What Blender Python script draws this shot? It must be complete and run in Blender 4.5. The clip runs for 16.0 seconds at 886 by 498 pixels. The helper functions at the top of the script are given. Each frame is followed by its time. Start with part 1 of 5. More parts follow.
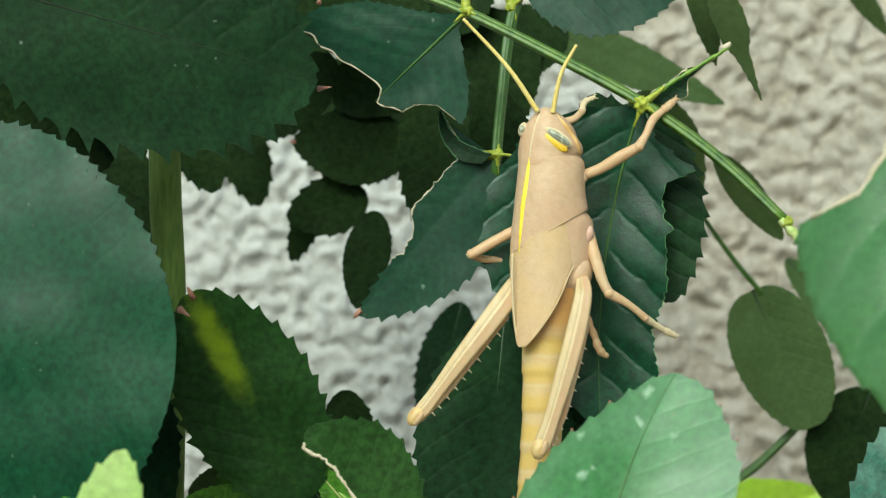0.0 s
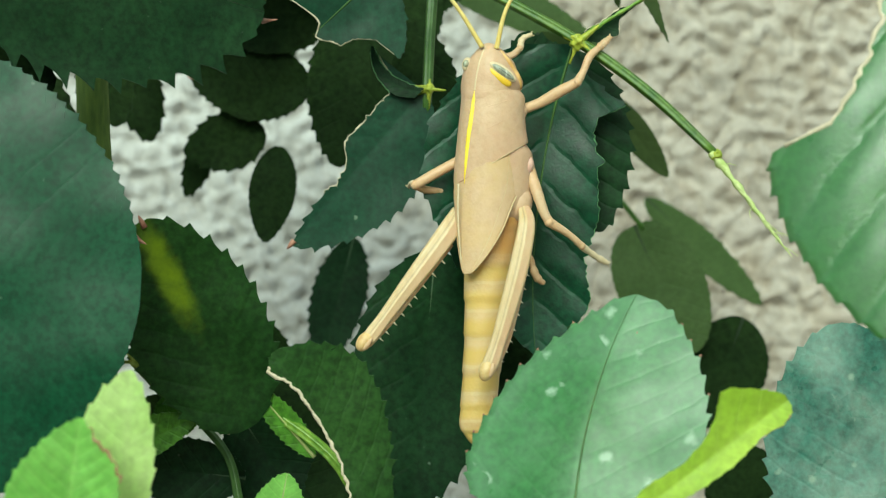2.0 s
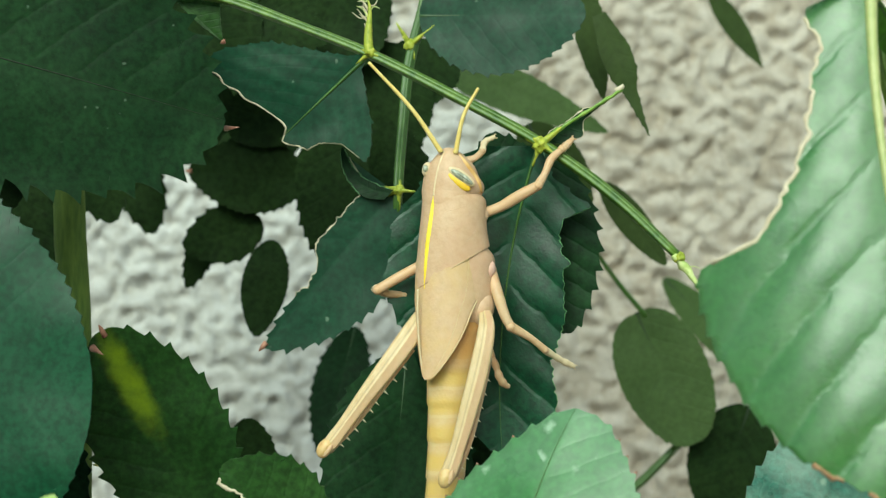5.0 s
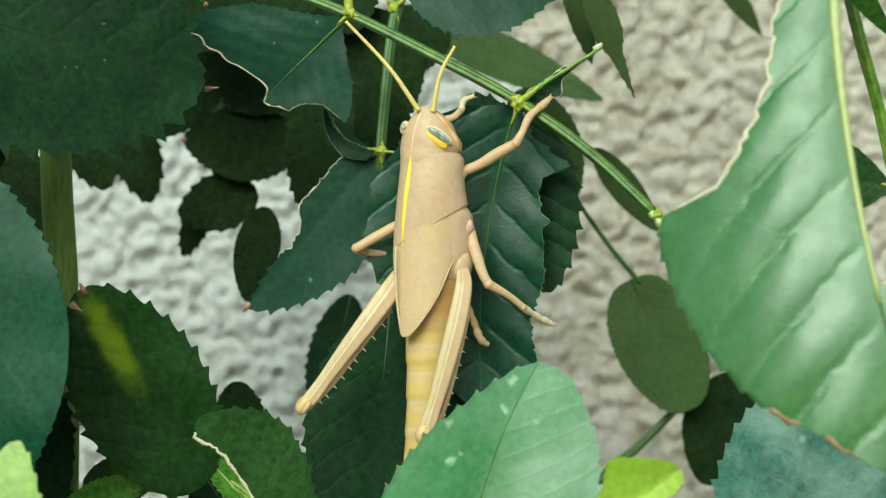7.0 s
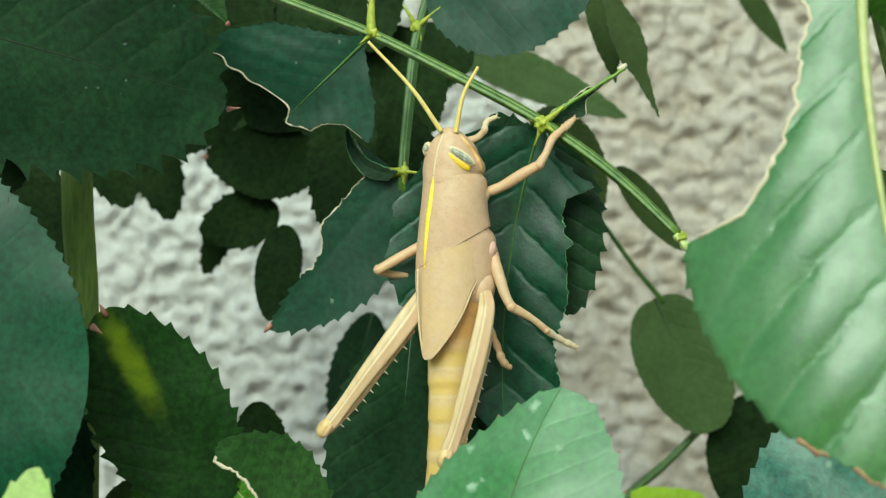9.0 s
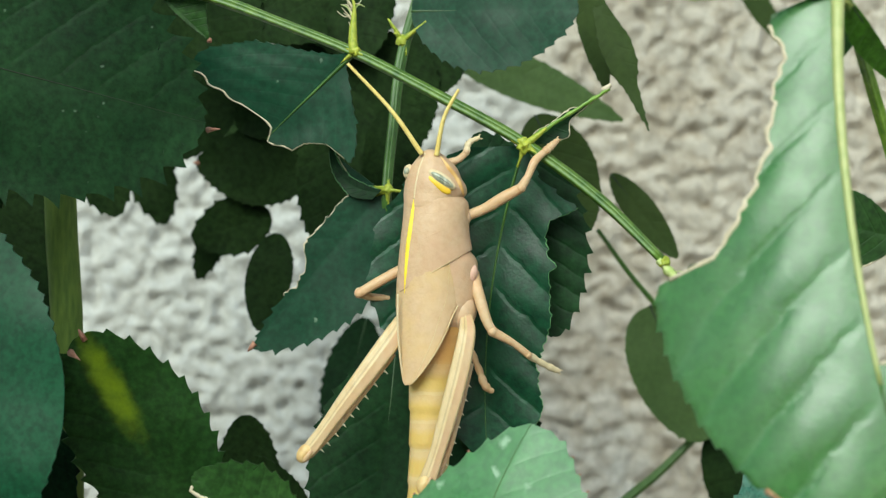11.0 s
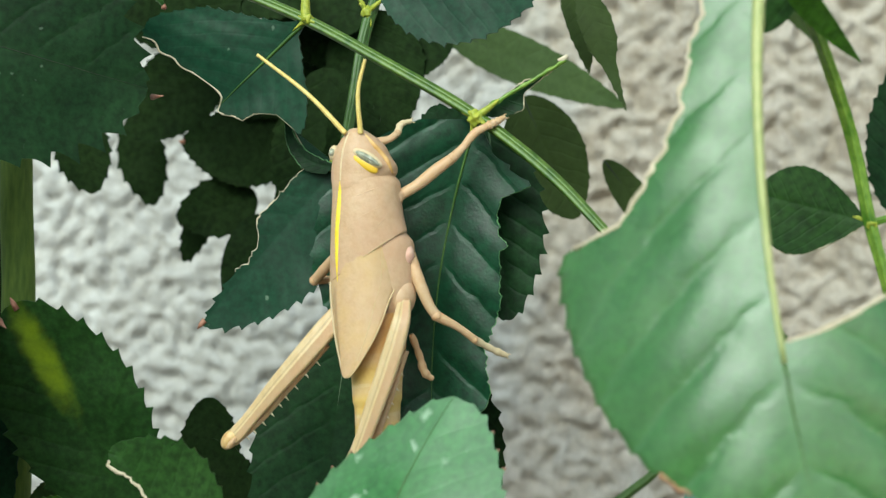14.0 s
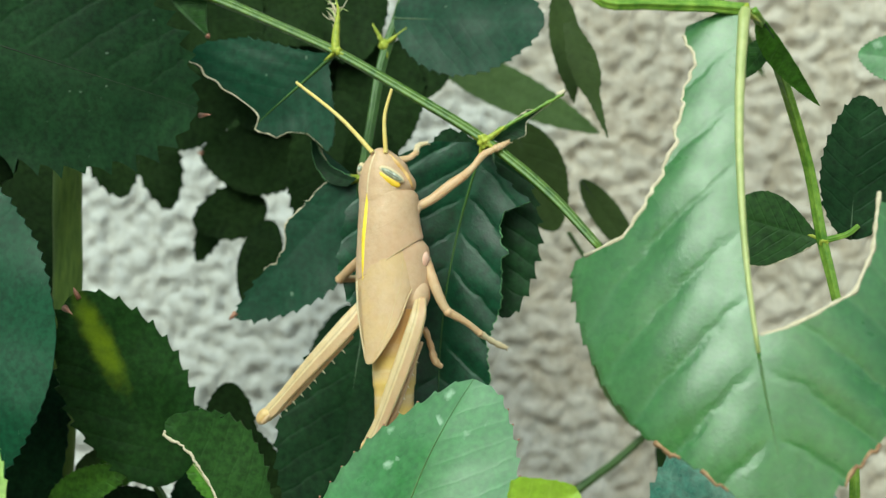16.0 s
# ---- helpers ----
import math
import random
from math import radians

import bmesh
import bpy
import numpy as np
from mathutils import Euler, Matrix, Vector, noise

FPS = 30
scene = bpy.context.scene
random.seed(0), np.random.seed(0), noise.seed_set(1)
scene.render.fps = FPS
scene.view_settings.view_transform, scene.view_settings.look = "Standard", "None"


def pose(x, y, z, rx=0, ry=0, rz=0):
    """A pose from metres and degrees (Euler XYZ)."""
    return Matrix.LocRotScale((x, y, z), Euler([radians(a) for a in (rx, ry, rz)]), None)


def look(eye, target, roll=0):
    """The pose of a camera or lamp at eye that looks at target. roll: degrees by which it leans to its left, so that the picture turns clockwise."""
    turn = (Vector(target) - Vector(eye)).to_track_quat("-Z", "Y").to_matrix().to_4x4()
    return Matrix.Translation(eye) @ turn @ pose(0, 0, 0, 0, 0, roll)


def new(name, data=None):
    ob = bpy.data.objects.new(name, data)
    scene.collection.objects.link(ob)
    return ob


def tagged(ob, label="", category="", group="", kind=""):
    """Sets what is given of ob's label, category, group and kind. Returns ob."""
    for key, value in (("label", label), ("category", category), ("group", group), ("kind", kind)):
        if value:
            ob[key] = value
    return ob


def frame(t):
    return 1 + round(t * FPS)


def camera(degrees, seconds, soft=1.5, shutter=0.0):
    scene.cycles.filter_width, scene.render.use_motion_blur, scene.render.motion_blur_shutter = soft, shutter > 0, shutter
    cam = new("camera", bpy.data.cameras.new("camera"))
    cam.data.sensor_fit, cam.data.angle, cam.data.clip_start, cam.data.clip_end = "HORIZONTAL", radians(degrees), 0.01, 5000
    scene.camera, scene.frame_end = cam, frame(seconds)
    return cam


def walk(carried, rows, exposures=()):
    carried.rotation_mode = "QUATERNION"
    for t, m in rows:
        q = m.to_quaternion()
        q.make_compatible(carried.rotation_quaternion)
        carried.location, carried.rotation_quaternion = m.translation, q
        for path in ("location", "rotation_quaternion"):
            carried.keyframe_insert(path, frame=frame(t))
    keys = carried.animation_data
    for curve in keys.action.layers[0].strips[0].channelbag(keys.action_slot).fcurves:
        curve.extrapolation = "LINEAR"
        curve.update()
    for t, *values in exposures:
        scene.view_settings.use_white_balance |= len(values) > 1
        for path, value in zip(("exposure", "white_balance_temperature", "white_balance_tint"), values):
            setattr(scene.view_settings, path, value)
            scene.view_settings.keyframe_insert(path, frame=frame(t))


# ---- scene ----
cam = camera(30.26, 16.0, soft=1.3)
PATH = [
    (0, (0.00877, -0.25042, 0.70766), (-0.01255, -0.00167, 0.72081), -0.017),
    (0.5, (-0.00719, -0.25365, 0.70831), (-0.01748, -0.00415, 0.72014), -0.098),
    (1, (-0.01055, -0.25856, 0.70945), (-0.00963, -0.00888, 0.72187), -0.394),
    (1.5, (-0.01797, -0.25976, 0.70686), (-0.00954, -0.01004, 0.71489), -0.035),
    (2, (-0.02169, -0.25849, 0.70395), (-0.00423, -0.00917, 0.70973), -0.335),
    (2.5, (-0.01569, -0.25792, 0.70928), (0.00209, -0.00865, 0.71605), -0.627),
    (3, (-0.00597, -0.26033, 0.71302), (0.00614, -0.01083, 0.72302), -1.115),
    (3.5, (-0.00069, -0.25694, 0.71518), (0.00698, -0.00732, 0.72667), -1.307),
    (4, (-0.00222, -0.25931, 0.71571), (0.00265, -0.00959, 0.72637), -0.953),
    (4.2, (-0.00110, -0.25847, 0.71505), (0.00243, -0.00874, 0.72605), -0.900),
    (6.3, (0.00768, -0.26033, 0.71128), (0.00386, -0.01070, 0.72432), -0.771),
    (6.5, (0.01048, -0.26009, 0.70845), (0.00520, -0.01047, 0.72120), -0.916),
    (7, (0.01155, -0.25974, 0.70747), (0.00568, -0.01009, 0.71926), -0.788),
    (7.5, (0.01174, -0.25931, 0.70546), (0.00531, -0.00966, 0.71696), -0.565),
    (8, (0.01243, -0.25939, 0.70589), (0.00659, -0.00974, 0.71764), -0.476),
    (8.5, (0.01271, -0.25860, 0.70836), (0.00630, -0.00900, 0.72096), -0.754),
    (8.7, (0.01134, -0.25803, 0.70913), (0.00265, -0.00852, 0.72211), -0.731),
    (10.8, (0.01456, -0.25719, 0.71622), (0.00549, -0.00750, 0.72467), -0.117),
    (11, (0.01901, -0.25526, 0.72050), (0.00511, -0.00572, 0.72654), -0.526),
    (11.5, (0.02364, -0.25153, 0.71885), (0.00683, -0.00214, 0.72351), 0.150),
    (12, (0.02792, -0.24497, 0.71941), (0.00437, 0.00389, 0.72308), 0.098),
    (12.5, (0.02991, -0.24601, 0.72220), (0.00661, 0.00286, 0.72635), 0.348),
    (13, (0.02396, -0.24651, 0.72077), (0.00184, 0.00248, 0.72463), 1.028),
    (13.5, (0.03698, -0.24325, 0.71657), (0.00854, 0.00505, 0.72244), 1.147),
    (14, (0.04426, -0.24183, 0.71461), (0.01205, 0.00593, 0.72338), 0.946),
    (14.5, (0.04444, -0.24256, 0.71214), (0.00856, 0.00468, 0.72153), 1.108),
    (15, (0.03995, -0.25242, 0.71189), (0.00654, -0.00483, 0.72106), 1.530),
    (15.5, (0.03577, -0.27301, 0.71235), (0.01049, -0.02457, 0.72411), 1.812),
    (16, (0.03440, -0.28008, 0.71198), (0.01374, -0.03117, 0.72271), 2.219),
]
EXPOSURE = 0.81
BALANCE = [(0.0, 6360, -8), (0.5, 6460, -13), (1.0, 6410, -12), (1.5, 6260, -8), (2.0, 6360, -15), (3.5, 6360, -12), (8.7, 6340, -14), (10.8, 6300, -8), (11.5, 6150, -3), (13.5, 6130, -5), (14.5, 6270, -4), (15.5, 6240, -11), (16.0, 6280, -12)]
walk(cam, [(t, look(eye, target, roll)) for t, eye, target, roll in PATH], exposures=[(t, EXPOSURE, kelvin, tint) for t, kelvin, tint in BALANCE])
cam.data.dof.use_dof = True
cam.data.dof.focus_distance = 0.253
cam.data.dof.aperture_fstop = 32

# ---- light: open shade before a house wall, soft daylight from above and behind the viewer ----
world = bpy.data.worlds.new("daylight")
scene.world = world
world.use_nodes = True
wn = world.node_tree
sky = wn.nodes.new("ShaderNodeTexSky")
sky.sky_type = "NISHITA"
sky.sun_disc = False
sky.sun_elevation = radians(33)
sky.sun_rotation = radians(161)
wn.links.new(sky.outputs["Color"], wn.nodes["Background"].inputs["Color"])
wn.nodes["Background"].inputs["Strength"].default_value = 0.085
sun = new("sun", bpy.data.lights.new("sun", "SUN"))
sun.data.energy = 2.3
sun.data.angle = radians(40)
sun.data.color = (1.0, 0.97, 0.89)
sun.matrix_world = look((-0.45, -1.3, 1.6), (0, 0, 0.7))


# ---- materials ----
def nodes_of(name):
    mat = bpy.data.materials.new(name)
    mat.use_nodes = True
    nt = mat.node_tree
    return mat, nt, nt.nodes["Principled BSDF"]


def add(nt, kind, **values):
    n = nt.nodes.new(kind)
    for key, value in values.items():
        n.inputs[key].default_value = value
    return n


def ramp(nt, source, stops):
    r = nt.nodes.new("ShaderNodeValToRGB")
    el = r.color_ramp.elements
    while len(el) < len(stops):
        el.new(0.5)
    for e, (at, colour) in zip(el, stops):
        e.position, e.color = at, (*colour, 1)
    nt.links.new(source, r.inputs["Fac"])
    return r.outputs["Color"]


def maths(nt, op, a, b=None, c=None):
    n = nt.nodes.new("ShaderNodeMath")
    n.operation = op
    for i, v in enumerate((a, b, c)):
        if v is None:
            continue
        if isinstance(v, (int, float)):
            n.inputs[i].default_value = v
        else:
            nt.links.new(v, n.inputs[i])
    return n.outputs[0]


def mixed(nt, fac, a, b, mode="MIX"):
    n = nt.nodes.new("ShaderNodeMix")
    n.data_type, n.blend_type = "RGBA", mode
    for i, v in ((0, fac), (6, a), (7, b)):
        if isinstance(v, (int, float)):
            n.inputs[i].default_value = v
        elif isinstance(v, tuple):
            n.inputs[i].default_value = (*v, 1)
        else:
            nt.links.new(v, n.inputs[i])
    return n.outputs[2]


def noise_of(nt, scale, detail=4.0, rough=0.55):
    tc = nt.nodes.new("ShaderNodeTexCoord")
    n = add(nt, "ShaderNodeTexNoise", Scale=scale, Detail=detail, Roughness=rough)
    nt.links.new(tc.outputs["Object"], n.inputs["Vector"])
    return n.outputs["Fac"]


def bumped(nt, bsdf, height, strength, distance):
    b = add(nt, "ShaderNodeBump", Strength=strength, Distance=distance)
    nt.links.new(height, b.inputs["Height"])
    nt.links.new(b.outputs["Normal"], bsdf.inputs["Normal"])


def leaf_material(name, dark, light, vein, rough=0.42, through_light=0.1, spots=0.0, relief=0.22, patch=None, veins=0.12, gloss=0.3, sheen=0.0, grain=38, mottle=1.0, dot=0.27, speck=260.0):
    """A rose leaflet: mottled blade, paler side veins that fork from the midrib, waxy gloss. The mesh's UV runs along and across it."""
    mat, nt, bsdf = nodes_of(name)
    uv = nt.nodes.new("ShaderNodeUVMap")
    sep = nt.nodes.new("ShaderNodeSeparateXYZ")
    nt.links.new(uv.outputs["UV"], sep.inputs[0])
    u, v = sep.outputs["X"], maths(nt, "ABSOLUTE", sep.outputs["Y"])
    wob = maths(nt, "MULTIPLY", maths(nt, "SUBTRACT", noise_of(nt, 260), 0.5), 0.05)
    phase = maths(nt, "FRACT", maths(nt, "MULTIPLY", maths(nt, "ADD", maths(nt, "SUBTRACT", u, maths(nt, "MULTIPLY", v, maths(nt, "ADD", maths(nt, "MULTIPLY", v, 0.5), 0.7))), wob), 8.0))
    ridge = maths(nt, "ABSOLUTE", maths(nt, "SUBTRACT", phase, 0.5))
    side = maths(nt, "SMOOTH_MIN", maths(nt, "MULTIPLY", ridge, 9.0), 1.0, 0.3)
    mid = maths(nt, "SMOOTH_MIN", maths(nt, "MULTIPLY", v, 28.0), 1.0, 0.3)
    lines = maths(nt, "MULTIPLY", side, mid)
    tc = nt.nodes.new("ShaderNodeTexCoord")
    net = add(nt, "ShaderNodeTexVoronoi", Scale=1500.0)
    net.feature = "DISTANCE_TO_EDGE"
    nt.links.new(tc.outputs["Object"], net.inputs["Vector"])
    blade = ramp(nt, noise_of(nt, 90, 5), [(0.3, dark), (0.7, light)])
    fine = ramp(nt, noise_of(nt, 900, 3), [(0.32, (1 - 0.38 * mottle,) * 3), (0.68, (1 + 0.35 * mottle,) * 3)])
    colour = mixed(nt, 1.0, blade, fine, "MULTIPLY")
    colour = mixed(nt, maths(nt, "MULTIPLY", maths(nt, "SUBTRACT", 1.0, lines), veins), colour, vein)
    if patch:
        at, size, tone = patch
        du = maths(nt, "MULTIPLY", maths(nt, "SUBTRACT", u, at), 1.0 / size)
        near = maths(nt, "ADD", maths(nt, "POWER", maths(nt, "ABSOLUTE", du), 2.0), maths(nt, "POWER", maths(nt, "MULTIPLY", v, 14.0), 2.0))
        near = maths(nt, "ADD", near, maths(nt, "MULTIPLY", maths(nt, "SUBTRACT", noise_of(nt, 420, 4), 0.4), 1.4))
        glow = maths(nt, "MAXIMUM", maths(nt, "SUBTRACT", 1.0, maths(nt, "SMOOTH_MIN", near, 1.0, 0.6)), 0.0)
        colour = mixed(nt, maths(nt, "MULTIPLY", glow, 0.8), colour, tone)
    # whitish glare on the blade, painted into the base colour as noise patches
    if sheen:
        glare = ramp(nt, noise_of(nt, grain, 7, 0.62), [(0.4, (0, 0, 0)), (0.68, (1, 1, 1))])
        colour = mixed(nt, maths(nt, "MULTIPLY", glare, sheen), colour, (0.6, 0.76, 0.64))
    if spots:
        big = add(nt, "ShaderNodeTexVoronoi", Scale=speck, Randomness=1.0)
        nt.links.new(tc.outputs["Object"], big.inputs["Vector"])
        far = maths(nt, "ADD", big.outputs["Distance"], maths(nt, "MULTIPLY", maths(nt, "SUBTRACT", noise_of(nt, 700), 0.3), 0.45))
        dots = maths(nt, "MINIMUM", maths(nt, "MAXIMUM", maths(nt, "MULTIPLY", maths(nt, "SUBTRACT", dot, far), 7.0), 0.0), 1.0)
        few = maths(nt, "GREATER_THAN", noise_of(nt, 90, 1), 0.46)
        colour = mixed(nt, maths(nt, "MULTIPLY", maths(nt, "MULTIPLY", dots, few), spots), colour, (0.45, 0.6, 0.45))
    nt.links.new(colour, bsdf.inputs["Base Color"])
    r = ramp(nt, noise_of(nt, 150, 3), [(0.3, (rough - 0.08,) * 3), (0.7, (rough + 0.12,) * 3)])
    nt.links.new(r, bsdf.inputs["Roughness"])
    bsdf.inputs["Specular IOR Level"].default_value = gloss
    height = maths(nt, "ADD", maths(nt, "MULTIPLY", lines, 0.5), maths(nt, "MULTIPLY", net.outputs["Distance"], 0.14))
    bumped(nt, bsdf, height, relief, 0.0006)
    if through_light:
        tr = nt.nodes.new("ShaderNodeBsdfTranslucent")
        nt.links.new(mixed(nt, 1.0, colour, (1.2, 1.35, 0.6), "MULTIPLY"), tr.inputs["Color"])
        mix = add(nt, "ShaderNodeMixShader", Fac=through_light)
        nt.links.new(bsdf.outputs[0], mix.inputs[1])
        nt.links.new(tr.outputs[0], mix.inputs[2])
        nt.links.new(mix.outputs[0], nt.nodes["Material Output"].inputs["Surface"])
    return mat


def plain_material(name, dark, light, scale, rough=0.5, relief=0.2, depth=0.0003, stretch=None):
    mat, nt, bsdf = nodes_of(name)
    tc = nt.nodes.new("ShaderNodeTexCoord")
    n = add(nt, "ShaderNodeTexNoise", Scale=scale, Detail=6.0, Roughness=0.6)
    if stretch:
        mp = add(nt, "ShaderNodeMapping", Scale=stretch)
        nt.links.new(tc.outputs["Object"], mp.inputs["Vector"])
        nt.links.new(mp.outputs["Vector"], n.inputs["Vector"])
    else:
        nt.links.new(tc.outputs["Object"], n.inputs["Vector"])
    nt.links.new(ramp(nt, n.outputs["Fac"], [(0.3, dark), (0.7, light)]), bsdf.inputs["Base Color"])
    bsdf.inputs["Roughness"].default_value = rough
    bumped(nt, bsdf, n.outputs["Fac"], relief, depth)
    return mat


LEAF_DARK = leaf_material("mature rose leaf", (0.0052, 0.0215, 0.0066), (0.011, 0.037, 0.0115), (0.021, 0.055, 0.018), 0.5, 0.05, 0.35, dot=0.15, gloss=0.11, veins=0.07, relief=0.2)
# deep shadow inside the bush is put into this near-black leaf colour
LEAF_SHADE = leaf_material("shade-darkened inner rose leaf", (0.008, 0.019, 0.005), (0.015, 0.031, 0.008), (0.02, 0.038, 0.011), 0.7, 0.02, gloss=0.06)
LEAF_BLUE = leaf_material("waxy rose leaf", (0.005, 0.033, 0.0155), (0.011, 0.05, 0.025), (0.03, 0.09, 0.05), 0.44, 0.05, 0.5, dot=0.15, gloss=0.2, veins=0.03, relief=0.05, mottle=0.7)
LEAF_DEEP = leaf_material("deep green waxy rose leaf", (0.005, 0.041, 0.017), (0.011, 0.06, 0.027), (0.018, 0.075, 0.036), 0.4, 0.05, 0.3, dot=0.15, relief=0.05, veins=0.05, gloss=0.22, mottle=0.8)
LEAF_VEINED = leaf_material("puckered waxy rose leaf", (0.004, 0.031, 0.013), (0.009, 0.052, 0.024), (0.04, 0.15, 0.07), 0.38, 0.05, gloss=0.32, relief=0.34, veins=0.1)
# its pale sheen is partly painted into the colour
LEAF_SILVER = leaf_material("bluish rose leaf with painted sheen", (0.034, 0.145, 0.105), (0.07, 0.22, 0.165), (0.1, 0.28, 0.2), 0.3, 0.08, 0.5, gloss=0.6, relief=0.12, veins=0.08, sheen=0.32, grain=90, mottle=1.0)
LEAF_MID = leaf_material("green rose leaf", (0.06, 0.17, 0.015), (0.1, 0.24, 0.03), (0.12, 0.26, 0.05), 0.45, 0.15, gloss=0.25)
LEAF_GREEN = leaf_material("full green rose leaf", (0.014, 0.045, 0.008), (0.027, 0.071, 0.014), (0.036, 0.085, 0.022), 0.5, 0.08, gloss=0.16, veins=0.06)
# both young leaves below carry some painted glare in their colour
LEAF_LIGHT = leaf_material("young rose leaf", (0.042, 0.165, 0.038), (0.07, 0.22, 0.064), (0.09, 0.27, 0.08), 0.34, 0.25, 0.7, relief=0.07, gloss=0.55, sheen=0.2, grain=24, mottle=0.6, veins=0.1, dot=0.3, speck=190.0)
LEAF_BROAD = leaf_material("young glossy rose leaf", (0.046, 0.16, 0.034), (0.078, 0.215, 0.058), (0.14, 0.3, 0.13), 0.29, 0.3, 0.0, 0.26, None, 0.2, gloss=0.85, sheen=0.1, grain=22, mottle=0.45)
LEAF_LIME = leaf_material("new lime rose leaf", (0.17, 0.42, 0.07), (0.28, 0.55, 0.13), (0.4, 0.62, 0.18), 0.4, 0.3, mottle=0.4, veins=0.2)
LEAF_YELLOW = leaf_material("new yellow-green rose leaf", (0.3, 0.46, 0.04), (0.44, 0.58, 0.08), (0.46, 0.58, 0.14), 0.45, 0.3, mottle=0.4)
LEAF_CREAM = leaf_material("pale new rose leaf", (0.44, 0.6, 0.2), (0.6, 0.7, 0.34), (0.64, 0.72, 0.38), 0.45, 0.35, mottle=0.35)
# darker version of LEAF_OLIVE; the shade on the back leaves is coloured in
LEAF_BACK = leaf_material("shaded brown-olive rose leaf", (0.03, 0.052, 0.013), (0.05, 0.078, 0.022), (0.055, 0.085, 0.026), 0.6, 0.2, gloss=0.1, mottle=0.3)
LEAF_OLIVE = leaf_material("inner olive rose leaf", (0.05, 0.088, 0.026), (0.07, 0.115, 0.037), (0.078, 0.125, 0.045), 0.6, 0.2, gloss=0.12, mottle=0.35)
LEAF_PATCH = leaf_material("mature rose leaf with yellow patch", (0.009, 0.033, 0.006), (0.017, 0.05, 0.01), (0.026, 0.065, 0.014), 0.5, 0.05, relief=0.12, veins=0.05, patch=(0.76, 0.3, (0.2, 0.29, 0.012)), gloss=0.18)
RIM = plain_material("dry bitten leaf rim", (0.46, 0.39, 0.26), (0.64, 0.56, 0.42), 900, 0.7)
RIM_BROWN = plain_material("scorched brown leaf rim", (0.16, 0.06, 0.02), (0.4, 0.26, 0.14), 900, 0.7)
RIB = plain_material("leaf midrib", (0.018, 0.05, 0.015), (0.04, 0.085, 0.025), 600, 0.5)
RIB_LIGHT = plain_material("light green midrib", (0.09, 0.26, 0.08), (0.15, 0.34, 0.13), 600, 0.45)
# RIB again, with the inner leaflets' shade painted in as a darker tone
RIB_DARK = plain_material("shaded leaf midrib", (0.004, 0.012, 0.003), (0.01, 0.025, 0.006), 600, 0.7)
RIB_BLACK = plain_material("dark brown midrib", (0.006, 0.01, 0.004), (0.02, 0.028, 0.012), 600, 0.7)
RIB_PALE = plain_material("pale midrib", (0.3, 0.36, 0.12), (0.46, 0.48, 0.2), 600, 0.45)
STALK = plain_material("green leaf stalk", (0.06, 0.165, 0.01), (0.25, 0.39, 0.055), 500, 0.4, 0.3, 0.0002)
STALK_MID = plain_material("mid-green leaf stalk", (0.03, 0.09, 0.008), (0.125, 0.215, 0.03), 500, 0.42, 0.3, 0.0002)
# darkened copy of STALK: shade on the inner stalks is in the colour
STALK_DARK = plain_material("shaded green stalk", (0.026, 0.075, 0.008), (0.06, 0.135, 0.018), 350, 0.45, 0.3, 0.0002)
CANE = plain_material("rose cane bark", (0.05, 0.1, 0.008), (0.12, 0.185, 0.022), 300, 0.75, 0.4, 0.0003, (4, 4, 0.7))
NODE = plain_material("yellow-green leaf joint", (0.19, 0.27, 0.02), (0.48, 0.49, 0.06), 1100, 0.5)
TIP = plain_material("reddish leaf tip", (0.22, 0.08, 0.05), (0.42, 0.22, 0.15), 900, 0.6)
FRAY = plain_material("frayed stalk fibre", (0.34, 0.46, 0.1), (0.66, 0.7, 0.34), 900, 0.6)


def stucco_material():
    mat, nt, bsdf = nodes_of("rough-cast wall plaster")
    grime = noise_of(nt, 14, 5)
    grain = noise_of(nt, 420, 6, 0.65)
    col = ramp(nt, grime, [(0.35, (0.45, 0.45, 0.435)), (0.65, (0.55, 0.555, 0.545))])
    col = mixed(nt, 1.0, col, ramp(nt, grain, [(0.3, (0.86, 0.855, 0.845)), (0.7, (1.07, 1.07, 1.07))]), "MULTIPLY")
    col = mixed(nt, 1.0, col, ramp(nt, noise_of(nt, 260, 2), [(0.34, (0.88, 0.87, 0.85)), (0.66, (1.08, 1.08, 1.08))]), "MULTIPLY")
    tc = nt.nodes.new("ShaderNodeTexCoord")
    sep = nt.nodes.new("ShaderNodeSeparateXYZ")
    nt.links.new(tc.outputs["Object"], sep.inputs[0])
    # plaster turns darker and warmer right of the middle, fading out further along
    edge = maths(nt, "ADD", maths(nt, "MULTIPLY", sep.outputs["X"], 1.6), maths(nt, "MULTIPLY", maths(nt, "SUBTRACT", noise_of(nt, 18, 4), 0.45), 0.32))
    warm_side = ramp(nt, edge, [(0.0, (0, 0, 0)), (0.07, (1, 1, 1)), (0.4, (1, 1, 1)), (0.8, (0, 0, 0))])
    col = mixed(nt, warm_side, col, mixed(nt, 1.0, col, (0.9, 0.825, 0.745), "MULTIPLY"))
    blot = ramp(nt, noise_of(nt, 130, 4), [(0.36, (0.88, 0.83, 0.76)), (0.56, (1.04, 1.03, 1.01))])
    col = mixed(nt, maths(nt, "ADD", maths(nt, "MULTIPLY", warm_side, 0.6), 0.25), col, mixed(nt, 1.0, col, blot, "MULTIPLY"))
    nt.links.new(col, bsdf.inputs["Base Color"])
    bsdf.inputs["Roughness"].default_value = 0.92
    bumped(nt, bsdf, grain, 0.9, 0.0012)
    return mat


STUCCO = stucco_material()
